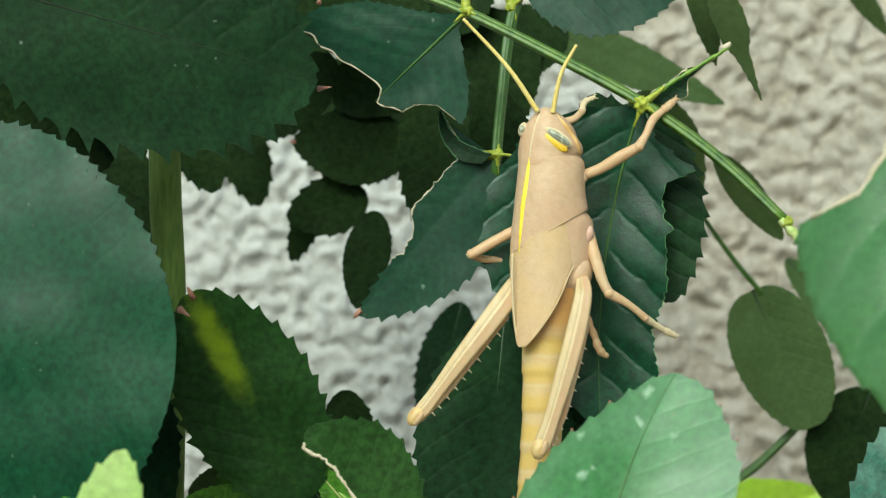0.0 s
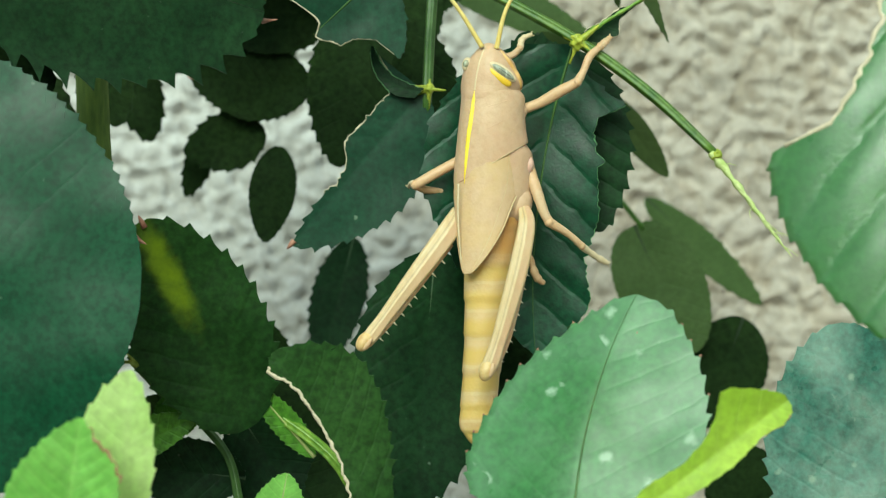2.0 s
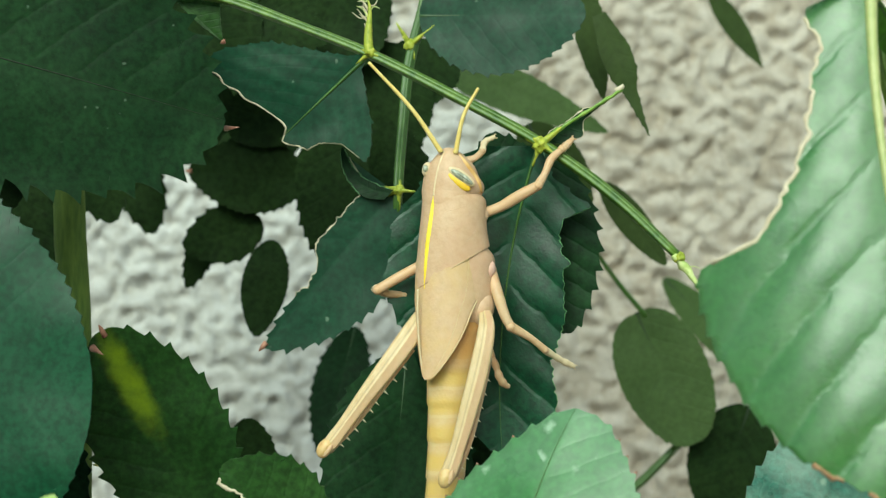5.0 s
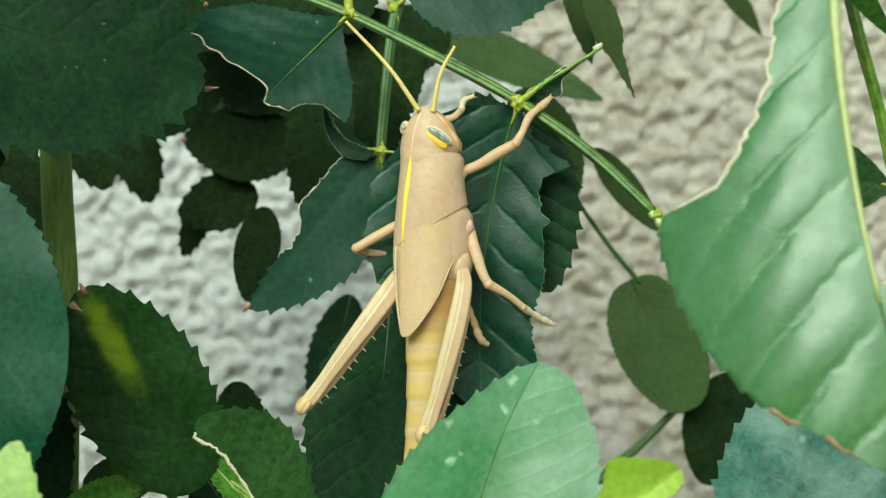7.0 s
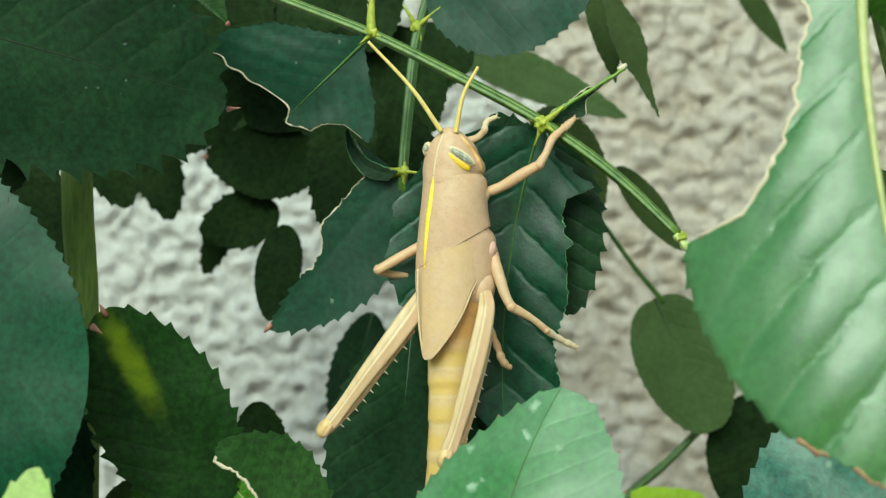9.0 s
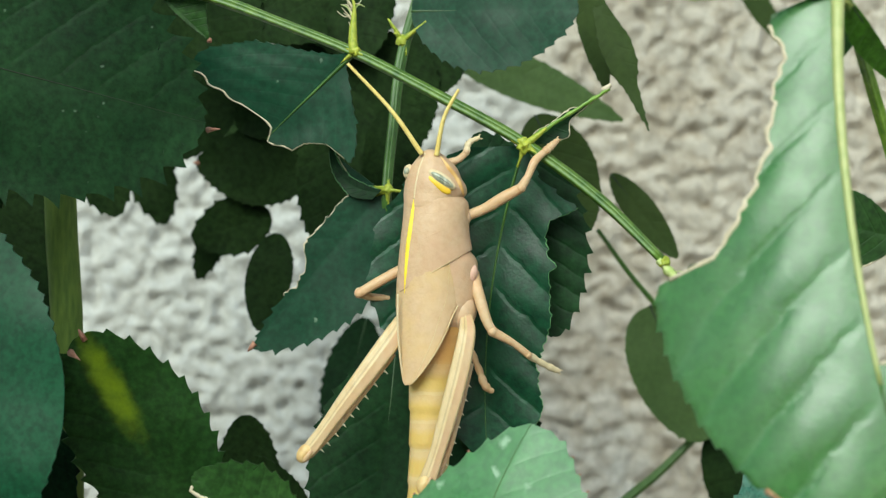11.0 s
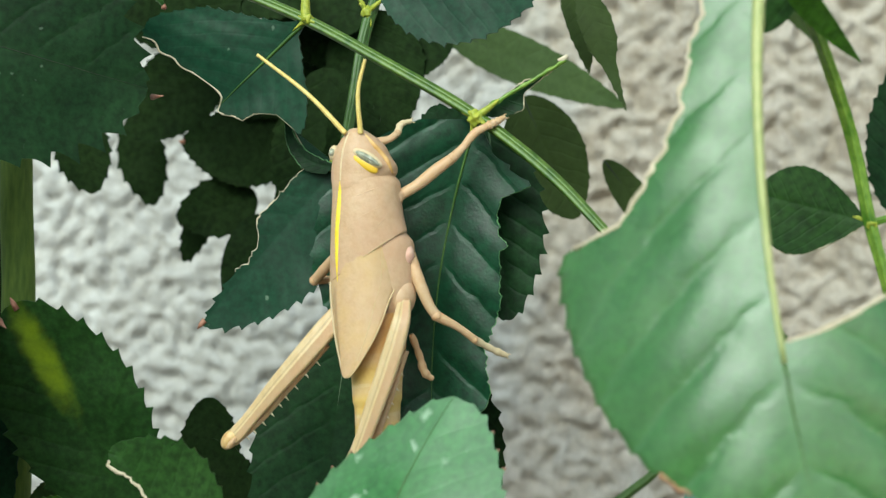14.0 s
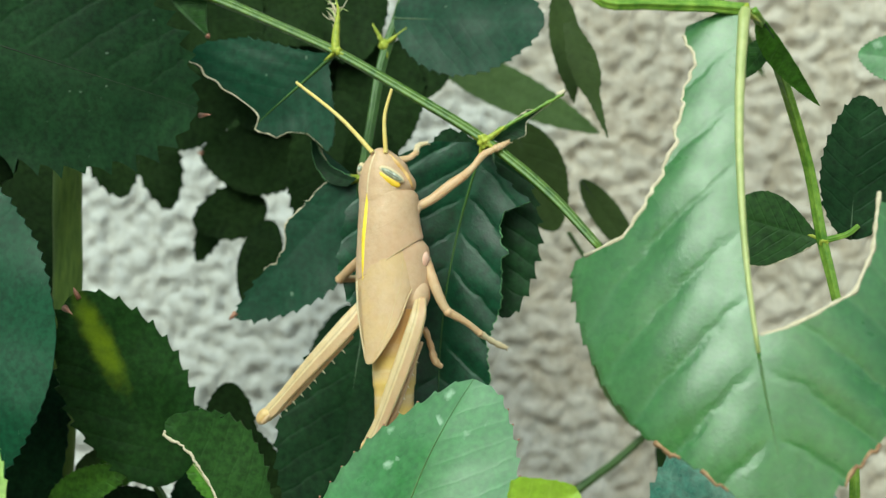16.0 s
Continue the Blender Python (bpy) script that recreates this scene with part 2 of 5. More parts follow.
SOIL = plain_material("dry garden soil", (0.05, 0.035, 0.022), (0.13, 0.1, 0.07), 60, 0.95, 0.8, 0.01)


# ---- building helpers ----
def part(name, bm, material, parent, label="", smooth=True):
    """Links a bmesh as one mesh object under a thing or a part."""
    me = bpy.data.meshes.new(name)
    bm.to_mesh(me)
    bm.free()
    for m in material if isinstance(material, (list, tuple)) else [material]:
        me.materials.append(m)
    if smooth:
        me.polygons.foreach_set("use_smooth", [True] * len(me.polygons))
    ob = new(name, me)
    if parent is not None:
        ob.parent = parent
        if "base" in parent:
            ob.matrix_parent_inverse = Matrix.Translation(-Vector(tuple(parent["base"])))
    if label:
        tagged(ob, label=label)
    return ob


def ring_tube(bm, points, radii, sides=10, flat=1.0, mat=0, wobble=0.0, flutes=0):
    """A closed tube along points, with a radius at each; flat squeezes it front to back."""
    pts = [Vector(p) for p in points]
    rings = []
    out = Vector((0, 1, 0))
    for i, p in enumerate(pts):
        d = (pts[min(i + 1, len(pts) - 1)] - pts[max(i - 1, 0)]).normalized()
        if abs(d.dot(out)) > 0.98:
            out = Vector((1, 0, 0))
        side = d.cross(out).normalized()
        out = side.cross(d).normalized()
        ring = []
        for k in range(sides):
            a = 2 * math.pi * k / sides
            r = radii[i] * (1 + wobble * (noise.noise(p * 900 + Vector((k, 0, 0)))) + (0.22 * math.cos(a * flutes) if flutes else 0.0))
            ring.append(bm.verts.new(p + side * (math.cos(a) * r) + out * (math.sin(a) * r * flat)))
        rings.append(ring)
    for a, b in zip(rings, rings[1:]):
        for k in range(sides):
            f = bm.faces.new((a[k], a[(k + 1) % sides], b[(k + 1) % sides], b[k]))
            f.material_index = mat
    bm.faces.new(rings[0][::-1]).material_index = mat
    bm.faces.new(rings[-1]).material_index = mat
    bmesh.ops.recalc_face_normals(bm, faces=list({f for r in rings for v in r for f in v.link_faces}))


def glide(points, n):
    """n points on a smooth curve through the given ones (a fourth number, the radius, glides along)."""
    p = [np.array(q, float) for q in points]
    p = [2 * p[0] - p[1], *p, 2 * p[-1] - p[-2]]
    knot = [0.0]
    for a, b in zip(p, p[1:]):
        knot.append(knot[-1] + max(float(np.linalg.norm((b - a)[:3])), 1e-7) ** 0.5)
    out = []
    for x in np.linspace(knot[1], knot[-2], n):
        i = 1
        while i < len(p) - 3 and x > knot[i + 1]:
            i += 1
        t0, t1, t2, t3 = knot[i - 1 : i + 3]
        a, b, c, d = p[i - 1 : i + 3]
        a1 = ((t1 - x) * a + (x - t0) * b) / (t1 - t0)
        a2 = ((t2 - x) * b + (x - t1) * c) / (t2 - t1)
        a3 = ((t3 - x) * c + (x - t2) * d) / (t3 - t2)
        b1 = ((t2 - x) * a1 + (x - t0) * a2) / (t2 - t0)
        b2 = ((t3 - x) * a2 + (x - t1) * a3) / (t3 - t1)
        out.append(((t2 - x) * b1 + (x - t1) * b2) / (t2 - t1))
    return out


def stem(name, points, material, label="", n=24, sides=20, wobble=0.04, flutes=5):
    """A stalk through (x, y, z, radius in mm) points."""
    bm = bmesh.new()
    g = glide(points, n)
    ring_tube(bm, [q[:3] for q in g], [max(q[3], 0.05) / 1000 for q in g], sides, 1.0, 0, wobble, flutes if sides >= 20 else 0)
    return part(name, bm, material, bush, label)


def lookup(points, s):
    xs, ys = zip(*points)
    return float(np.interp(s, xs, ys))


def ovate(s, peak=0.45, blunt=0.62):
    """The half-width of an unbitten leaflet along its length, 1 at the widest."""
    q = s ** (math.log(0.5) / math.log(peak))
    return max(math.sin(math.pi * q), 0.0) ** blunt


def leaflet(base, tip, plus, minus, material, label, bow=0.0, turn=0.0, fold=2.5, droop=0.0, teeth=15, tooth=0.022,
            cut=(), end=1.0, lobe=None, rib=RIB, rim=RIM, rows=110, cols=6, peak=0.45, blunt=0.62, ripple=0.0009, rib_size=0.3,
            red_tip=False, seed=0, cross=0.0, rim_size=0.13, bite=1.0, curl=False, quilt=0.0, red_teeth=False, gnawed=()):
    """One leaflet from base to tip. plus and minus are the half-widths on its two sides over its length: one number, or
    (place along, width) pairs where it is chewed. cut: (side, from, to) stretches with a dry rim. lobe: the inner bound of the minus side."""
    base, tip = Vector(base), Vector(tip)
    axis = tip - base
    size = axis.length
    a = axis / size
    n = Vector((0, -1, 0))
    n = (n - a * n.dot(a)).normalized()
    n = Matrix.Rotation(radians(turn), 3, a) @ n
    s_dir = a.cross(n).normalized()
    rnd = random.Random(seed + 17)
    shift = Vector((rnd.random() * 50, rnd.random() * 50, 0))

    def bitten(side, s):
        return any(c[0] == side and c[1] <= s <= c[2] for c in cut if len(c) < 4)

    def width(side, s):
        spec = plus if side > 0 else minus
        return lookup(spec, s) if isinstance(spec, (list, tuple)) else spec * ovate(s, peak, blunt)

    # length along each margin, by which the teeth are spaced
    stations = [k / 300 for k in range(301)]
    margin = {}
    for side in (1, -1):
        w = [width(side, q) for q in stations]
        steps = [0.0] + [math.hypot(1 / 300, min(abs(b - a), 0.03)) for a, b in zip(w, w[1:])]
        margin[side] = (w, list(np.cumsum(steps)))

    def edge(side, s):
        """The margin at s: its half-width, and how far it is pushed along and across by a tooth."""
        w, arc = margin[side]
        wide = width(side, s)
        if bitten(side, s):
            return wide + bite * 0.014 * noise.noise(Vector((s * 26, side * 7, 0)) + shift) + bite * 0.012 * noise.noise(Vector((s * 80, side * 3, 5)) + shift), 0.0, 0.0
        slope = max(-3.0, min(3.0, (width(side, min(s + 0.004, 1)) - width(side, max(s - 0.004, 0))) / 0.008))
        f = (float(np.interp(s, stations, arc)) * teeth * 0.85 + 0.3 * side) % 1.0
        grow = min(1.0, s * 6) * min(1.0, (1 - s) * 16 + 0.1) * (0.75 + 0.5 * noise.noise(Vector((s * 12, side * 9, 3)) + shift))
        high, far = 1.45 * tooth * (f ** 2.4 - 0.27) * grow, 0.25 * tooth * f ** 2.4 * grow
        q = math.hypot(1, slope)
        return wide, (far - high * slope) / q, (high + far * slope) / q

    def inner(side, s):
        return lookup(lobe, s) if lobe and side < 0 else 0.0

    def place(s, v):
        mid = bow * 4 * s * (1 - s)
        lift = (v * v / 0.3 if curl else abs(v)) * math.tan(radians(fold)) - droop * s * s + ripple * math.sin((s - abs(v) * 0.55) * 8 * 2 * math.pi) * min(1, abs(v) * 6)
        vein = (s - abs(v) * (0.7 + 0.5 * abs(v))) * 8
        lift += quilt * abs(math.cos(vein * math.pi)) ** 0.7 * min(1, abs(v) * 7)
        lift += 0.018 * noise.noise(Vector((s * 3, v * 4, 0)) + shift) + cross * v
        return base + a * (s * size) + s_dir * ((v + mid) * size) + n * (lift * size)

    bm = bmesh.new()
    uv = bm.loops.layers.uv.new("UVMap")
    thick = n * -0.00028
    rims = []
    for side in (1, -1):
        top, low, keep, line = [], [], [], []
        for i in range(rows + 1):
            x = i / rows
            s = x - 0.1 * math.sin(2 * math.pi * x) if end == 1.0 and not lobe else end * x
            (o, push, out), w0 = edge(side, s), inner(side, s)
            o = max(o, w0 + 0.001)
            r1, r2, r3 = [], [], []
            for j in range(cols + 1):
                k = (j / cols) ** 6
                v = side * (w0 + (o - w0) * j / cols + out * k)
                gnaw = 0.07 * noise.noise(Vector((v * 7, seed, 2.5))) * x ** 8 if end < 1.0 else 0.0
                gnaw += lookup(gnawed, v) * x ** 6 if gnawed else 0.0
                q = place(s + push * k + gnaw, v)
                r1.append(bm.verts.new(q))
                r2.append(bm.verts.new(q + thick))
                r3.append((s, v))
            top.append(r1), low.append(r2), keep.append(r3)
            line.append((s, r1[-1].co.copy() + thick * 0.5, r1[0].co.copy() + thick * 0.5, o - w0))
        for i in range(rows):
            least = 0.03 if lobe and side < 0 and line[i][0] < 0.5 else 0.002
            if line[i][3] < least or line[i + 1][3] < 0.0011:
                continue
            for j in range(cols):
                quad = [(i, j), (i, j + 1), (i + 1, j + 1), (i + 1, j)]
                if side < 0:
                    quad.reverse()
                for grid, order in ((top, quad[::-1]), (low, quad)):
                    f = bm.faces.new([grid[x][y] for x, y in order])
                    for loop, (x, y) in zip(f.loops, order):
                        loop[uv].uv = keep[x][y]
            for j in (0, cols):
                if j == 0 and not (lobe and side < 0):
                    continue
                f = bm.faces.new((top[i][j], top[i + 1][j], low[i + 1][j], low[i][j]))
                for loop, (x, y) in zip(f.loops, ((i, j), (i + 1, j), (i + 1, j), (i, j))):
                    loop[uv].uv = keep[x][y]
        for c in cut:
            if c[0] == side:
                rims.append(([q[1] for q in line if c[1] <= q[0] <= c[2]], c[3] if len(c) > 3 else rim))
            if c[0] == 2 * side:
                rims.append(([q[2] for q in line if c[1] <= q[0] <= c[2]], rim))
        if end < 1.0:
            f = bm.faces.new([*top[-1], *low[-1][::-1]])
            if any(c[0] == 0 for c in cut):
                rims.append(([v.co.copy() for v in top[-1]], rim))
    loose = [v for v in bm.verts if not v.link_faces]
    bmesh.ops.delete(bm, geom=loose, context="VERTS")
    if not lobe:
        bmesh.ops.remove_doubles(bm, verts=bm.verts, dist=0.000001)
    bmesh.ops.recalc_face_normals(bm, faces=bm.faces)
    for e in bm.edges:
        if len(e.link_faces) == 2 and e.link_faces[0].normal.dot(e.link_faces[1].normal) < 0.4:
            e.smooth = False
    ob = part("leaflet", bm, material, bush, label)
    if rib:
        bm = bmesh.new()
        proud = 0.00004 if rib in (STALK, STALK_DARK, RIB_PALE, RIB_BLACK) else -0.0007 * rib_size
        pts = [place(end * i / 30, 0.0) + n * proud for i in range(31)]
        girth = [rib_size / 1000 * (1.08 - 0.95 * (i / 30) ** 0.75) for i in range(31)]
        stop = 20 if lobe else 30
        ring_tube(bm, pts[: stop + 1], girth[: stop + 1], 8)
        sub(part("midrib", bm, rib, ob))
        if lobe:
            bm = bmesh.new()
            ring_tube(bm, [q - n * 0.0002 for q in pts[stop:]], [g * 0.9 for g in girth[stop:]], 8)
            sub(part("midrib", bm, STALK_DARK, ob, "green lower midrib"))
    for r, crust in rims:
        if len(r) > 2:
            bm = bmesh.new()
            ring_tube(bm, r, [rim_size / 1000 * (1 + 0.6 * noise.noise(q * 700)) for q in r], 6, 1.0, 0, 0.3)
            sub(part("chewed_rim", bm, crust, ob, "dry chewed rim"))
    if red_teeth:
        bm = bmesh.new()
        for side in (1, -1):
            w, arc = margin[side]
            for k in range(60, 292):
                if int(arc[k + 1] * teeth * 0.85 + 0.3 * side) > int(arc[k] * teeth * 0.85 + 0.3 * side) and rnd.random() < 0.6:
                    q = stations[k] - 0.0004
                    o, push, out = edge(side, q)
                    t0, t1 = place(q + push * 0.5, side * (o + out * 0.5)), place(q + push + 0.002, side * (o + out * 1.02))
                    ring_tube(bm, [t0, t0.lerp(t1, 0.6), t1], [0.0002, 0.00016, 0.00005], 6)
        sub(part("leaf_point", bm, TIP, ob, "reddish tooth points"))
    if red_tip:
        bm = bmesh.new()
        ring_tube(bm, [place(0.97, 0), place(1.0, 0), place(1.025, 0)], [0.0005, 0.0004, 0.0001], 6)
        sub(part("leaf_point", bm, TIP, ob, "reddish withered leaf point"))
    return ob


def sub(ob):
    """A part of a part of the bush stands where its mesh says."""
    ob.matrix_parent_inverse = Matrix.Identity(4)
    return ob


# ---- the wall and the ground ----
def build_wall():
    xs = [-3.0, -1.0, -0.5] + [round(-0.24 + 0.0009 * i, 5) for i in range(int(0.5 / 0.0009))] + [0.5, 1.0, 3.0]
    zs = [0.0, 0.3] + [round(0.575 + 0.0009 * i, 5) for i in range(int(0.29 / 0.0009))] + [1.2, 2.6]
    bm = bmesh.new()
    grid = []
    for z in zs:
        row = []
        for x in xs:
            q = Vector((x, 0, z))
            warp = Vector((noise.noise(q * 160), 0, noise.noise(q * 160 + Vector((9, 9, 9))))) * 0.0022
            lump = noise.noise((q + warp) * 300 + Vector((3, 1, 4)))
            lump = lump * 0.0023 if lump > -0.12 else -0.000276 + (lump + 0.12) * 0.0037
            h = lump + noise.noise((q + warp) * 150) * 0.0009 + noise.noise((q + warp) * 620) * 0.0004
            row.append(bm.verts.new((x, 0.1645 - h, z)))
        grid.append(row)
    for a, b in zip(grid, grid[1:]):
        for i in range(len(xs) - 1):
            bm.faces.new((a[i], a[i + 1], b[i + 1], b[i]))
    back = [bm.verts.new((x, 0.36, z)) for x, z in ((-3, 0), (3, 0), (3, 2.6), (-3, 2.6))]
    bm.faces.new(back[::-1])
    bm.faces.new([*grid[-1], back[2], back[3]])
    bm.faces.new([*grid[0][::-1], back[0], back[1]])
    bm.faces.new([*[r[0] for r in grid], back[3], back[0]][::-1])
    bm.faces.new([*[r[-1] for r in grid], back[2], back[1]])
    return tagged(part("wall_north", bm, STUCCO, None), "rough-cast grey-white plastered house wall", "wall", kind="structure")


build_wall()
bm = bmesh.new()
grid = [[bm.verts.new((-60 + 120 * (i / 40), -60 + 120 * (j / 40), 0)) for i in range(41)] for j in range(41)]
for j in range(40):
    for i in range(40):
        bm.faces.new((grid[j][i], grid[j][i + 1], grid[j + 1][i + 1], grid[j + 1][i]))
tagged(part("ground", bm, SOIL, None), "bare brown garden soil below the wall", "ground", kind="structure")

# ---- the rose bush: canes and stalks ----
bush = new("rose_bush")
bush.location = (-0.06, 0.03, 0.0)
bush["base"] = (-0.06, 0.03, 0.0)
tagged(bush, "dark green rose bush with chewed leaves before the wall", "rose bush")

stem("cane", [(-0.062, 0.03, -0.01, 4.2), (-0.068, 0.025, 0.4, 3.4), (-0.05965, 0.017, 0.70988) + (2.75,), (-0.06074, 0.017, 0.7361) + (2.7,), (-0.06, 0.018, 0.80, 2.3), (-0.03, 0.02, 0.86, 2.0), (0.05, 0.02, 0.86, 1.6), (0.12, 0.01, 0.83, 1.2)], CANE, "thick dull green cane", 60, 14)
stem("leaf_stalk", [(-0.058, 0.018, 0.79, 0.9), (-0.0425, 0.009, 0.7692, 0.35), (-0.0385, 0.0075, 0.76885, 0.5), (-0.0335, 0.0065, 0.76815, 0.75), (-0.029, 0.006, 0.7666, 0.8), (-0.02241, 0.005, 0.76388) + (0.7,), (-0.00922, 0.003, 0.75813) + (0.74,), (0.0037, 0, 0.75102) + (0.76,), (0.01776, -0.0025, 0.74272) + (0.76,), (0.02917, -0.005, 0.73378) + (0.76,), (0.03833, -0.008, 0.72435) + (0.6,)], STALK_MID, "green grooved leaf stalk", 60)
stem("frayed_stalk_end", [(0.03768, -0.008, 0.7247) + (0.7,), (0.03908, -0.008, 0.72295) + (0.68,), (0.04163, -0.009, 0.71922) + (0.46,), (0.04486, -0.01, 0.71457) + (0.34,), (0.0472, -0.011, 0.71108) + (0.24,), (0.04917, -0.012, 0.70822) + (0.06,)], FRAY, "pale frayed end of the stripped stalk", 40, 6, 0.9)
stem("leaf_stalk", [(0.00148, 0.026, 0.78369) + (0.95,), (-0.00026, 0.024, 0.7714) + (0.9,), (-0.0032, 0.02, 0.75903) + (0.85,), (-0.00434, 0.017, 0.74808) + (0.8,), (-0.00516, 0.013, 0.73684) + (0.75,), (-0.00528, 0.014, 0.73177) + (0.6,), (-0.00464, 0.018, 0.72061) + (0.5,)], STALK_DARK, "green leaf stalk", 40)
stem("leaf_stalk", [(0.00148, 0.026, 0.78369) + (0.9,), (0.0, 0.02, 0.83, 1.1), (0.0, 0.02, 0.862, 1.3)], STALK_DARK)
rnd = random.Random(5)
for k in range(14):
    f = k / 14
    a = Vector((0.03881, -0.008, 0.72339)).lerp(Vector((0.04883, -0.012, 0.70873)), f)
    d = Vector((rnd.uniform(-1, 1), rnd.uniform(-0.6, 0.2), rnd.uniform(-1, 0.6))) * 0.0016
    stem("fibre", [(*a, 0.1), (*(a + d * 0.6), 0.07), (*(a + d + Vector((0.0006, 0, -0.0006))), 0.04)], FRAY, "", 8, 5)
# stump of a bud at the upper joint, its end frayed to whitish threads
stem("shoot", [(-0.0092, 0.0025, 0.7579, 0.8), (-0.00935, 0.0025, 0.7598, 0.75), (-0.0093, 0.0024, 0.7618, 0.62), (-0.0091, 0.0022, 0.7637, 0.42), (-0.00905, 0.002, 0.7655, 0.25), (-0.0095, 0.002, 0.7672, 0.12)], NODE, "yellow-green stump of a shoot with frayed tip", 24, 9)
rnd = random.Random(8)
for k in range(13):
    a = Vector((-0.0093, 0.0024, 0.7626)).lerp(Vector((-0.0092, 0.002, 0.7664)), k / 12)
    d = Vector((rnd.choice((-1, 1)) * rnd.uniform(0.3, 1.0), rnd.uniform(-0.4, 0.3), rnd.uniform(0.1, 1.0))) * rnd.uniform(0.001, 0.0046)
    stem("fibre", [(*a, 0.13), (*(a + d * 0.5 + Vector((0, 0, rnd.uniform(-1, 1) * 0.001))), 0.1), (*(a + d), 0.05)], rnd.choice((FRAY, RIM, RIM)), "", 8, 5)
# young shoot beside the joint, stripped to its rib
stem("shoot", [(0.01776, -0.0025, 0.74272) + (0.55,), (0.02154, -0.0025, 0.74535) + (0.34,), (0.02515, -0.0023, 0.74756) + (0.3,), (0.02831, -0.0022, 0.74949) + (0.3,), (0.03084, -0.0021, 0.75108) + (0.32,)], STALK, "young green shoot chewed to the rib", 40, 7, 0.8)
leaflet((0.01816, -0.001, 0.7431), (0.02989, -0.0015, 0.75057), [(0, 0.02), (0.2, 0.16), (0.42, 0.2), (0.52, 0.05), (0.7, 0.03), (1, 0)], [(0, 0.01), (0.15, 0.05), (0.3, 0.03), (0.6, 0.05), (0.7, 0.01), (1, 0)], LEAF_DARK, "scrap of a chewed dark rose leaflet", seed=56, rows=70, cut=((1, 0.3, 0.95), (-1, 0.1, 0.95)), rib=None)
stem("shoot_tip", [(0.02971, -0.0021, 0.75091) + (0.3,), (0.03042, -0.0021, 0.75126) + (0.45,), (0.03105, -0.0021, 0.75179) + (0.3,)], RIM, "whitish dry tip of the shoot", 10, 8, 0.5)
# stalks by the broad young leaf
stem("leaf_stalk", [(0.03, 0.0, 0.86, 1.0), (0.035, -0.06, 0.80, 0.8), (0.03512, -0.062, 0.756) + (0.7,), (0.04274, -0.06, 0.75535) + (0.7,), (0.05117, -0.058, 0.75563) + (0.75,), (0.05581, -0.057, 0.75547) + (0.8,)], STALK, "green leaf stalk", 40)
stem("leaf_stalk", [(0.05745, -0.052, 0.75631) + (0.6,), (0.06082, -0.04, 0.75454) + (0.7,), (0.06579, -0.027, 0.74735) + (0.75,), (0.0698, -0.021, 0.73762) + (0.75,), (0.0724, -0.019, 0.72675) + (0.75,), (0.0748, -0.018, 0.71842) + (0.65,), (0.07734, -0.016, 0.70783) + (0.6,), (0.08, -0.01, 0.66, 0.9), (0.05, 0.05, 0.3, 1.6), (0.0, 0.04, -0.01, 2.4)], STALK, "bright green leaf stalk", 60)
stem("leaf_stalk", [(0.07241, -0.019, 0.72658) + (0.45,), (0.07631, -0.019, 0.72778) + (0.4,), (0.07801, -0.019, 0.72917) + (0.35,)], STALK)
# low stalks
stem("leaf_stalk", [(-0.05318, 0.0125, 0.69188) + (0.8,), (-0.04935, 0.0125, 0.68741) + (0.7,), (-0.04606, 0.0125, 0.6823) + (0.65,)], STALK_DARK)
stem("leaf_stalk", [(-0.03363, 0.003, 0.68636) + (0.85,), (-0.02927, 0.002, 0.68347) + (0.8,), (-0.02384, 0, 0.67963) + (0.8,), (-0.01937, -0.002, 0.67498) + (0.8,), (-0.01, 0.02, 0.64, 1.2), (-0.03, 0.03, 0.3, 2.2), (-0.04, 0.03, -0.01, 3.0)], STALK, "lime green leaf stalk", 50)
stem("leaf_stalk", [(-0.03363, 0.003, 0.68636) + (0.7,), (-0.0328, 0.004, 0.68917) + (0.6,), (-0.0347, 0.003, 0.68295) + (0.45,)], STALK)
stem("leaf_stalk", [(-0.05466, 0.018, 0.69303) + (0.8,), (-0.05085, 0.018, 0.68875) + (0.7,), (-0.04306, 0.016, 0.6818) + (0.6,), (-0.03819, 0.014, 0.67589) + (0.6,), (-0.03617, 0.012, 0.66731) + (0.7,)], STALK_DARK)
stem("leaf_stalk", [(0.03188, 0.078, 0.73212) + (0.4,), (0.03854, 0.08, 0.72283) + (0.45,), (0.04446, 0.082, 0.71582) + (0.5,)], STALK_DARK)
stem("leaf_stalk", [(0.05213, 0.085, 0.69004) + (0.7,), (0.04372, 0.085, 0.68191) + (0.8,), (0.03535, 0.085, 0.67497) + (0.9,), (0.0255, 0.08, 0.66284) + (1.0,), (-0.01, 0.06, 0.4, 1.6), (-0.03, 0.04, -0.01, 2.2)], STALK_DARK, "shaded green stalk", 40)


def joint(at, size, arms):
    """A swollen joint from which short leaflet stalks reach to the given points."""
    bm = bmesh.new()
    c = Vector(at)
    bmesh.ops.create_icosphere(bm, subdivisions=3, radius=size)
    for v in bm.verts:
        v.co = c + v.co * (1 + 0.55 * noise.noise(v.co * 1500 + c * 40))
    for k, arm in enumerate(arms):
        a = Vector(arm)
        ring_tube(bm, [c, c.lerp(a, 0.35), c.lerp(a, 0.7), a], [size * 0.7, size * 0.42, size * 0.26, size * 0.12], 9, 1.0, 0, 0.4)
    for v in bm.verts:
        v.co += Vector((noise.noise(v.co * 2100), noise.noise(v.co * 2100 + c), noise.noise(v.co * 1900 - c))) * size * 0.3
    part("leaf_joint", bm, NODE, bush, "yellow-green swollen leaf joint")


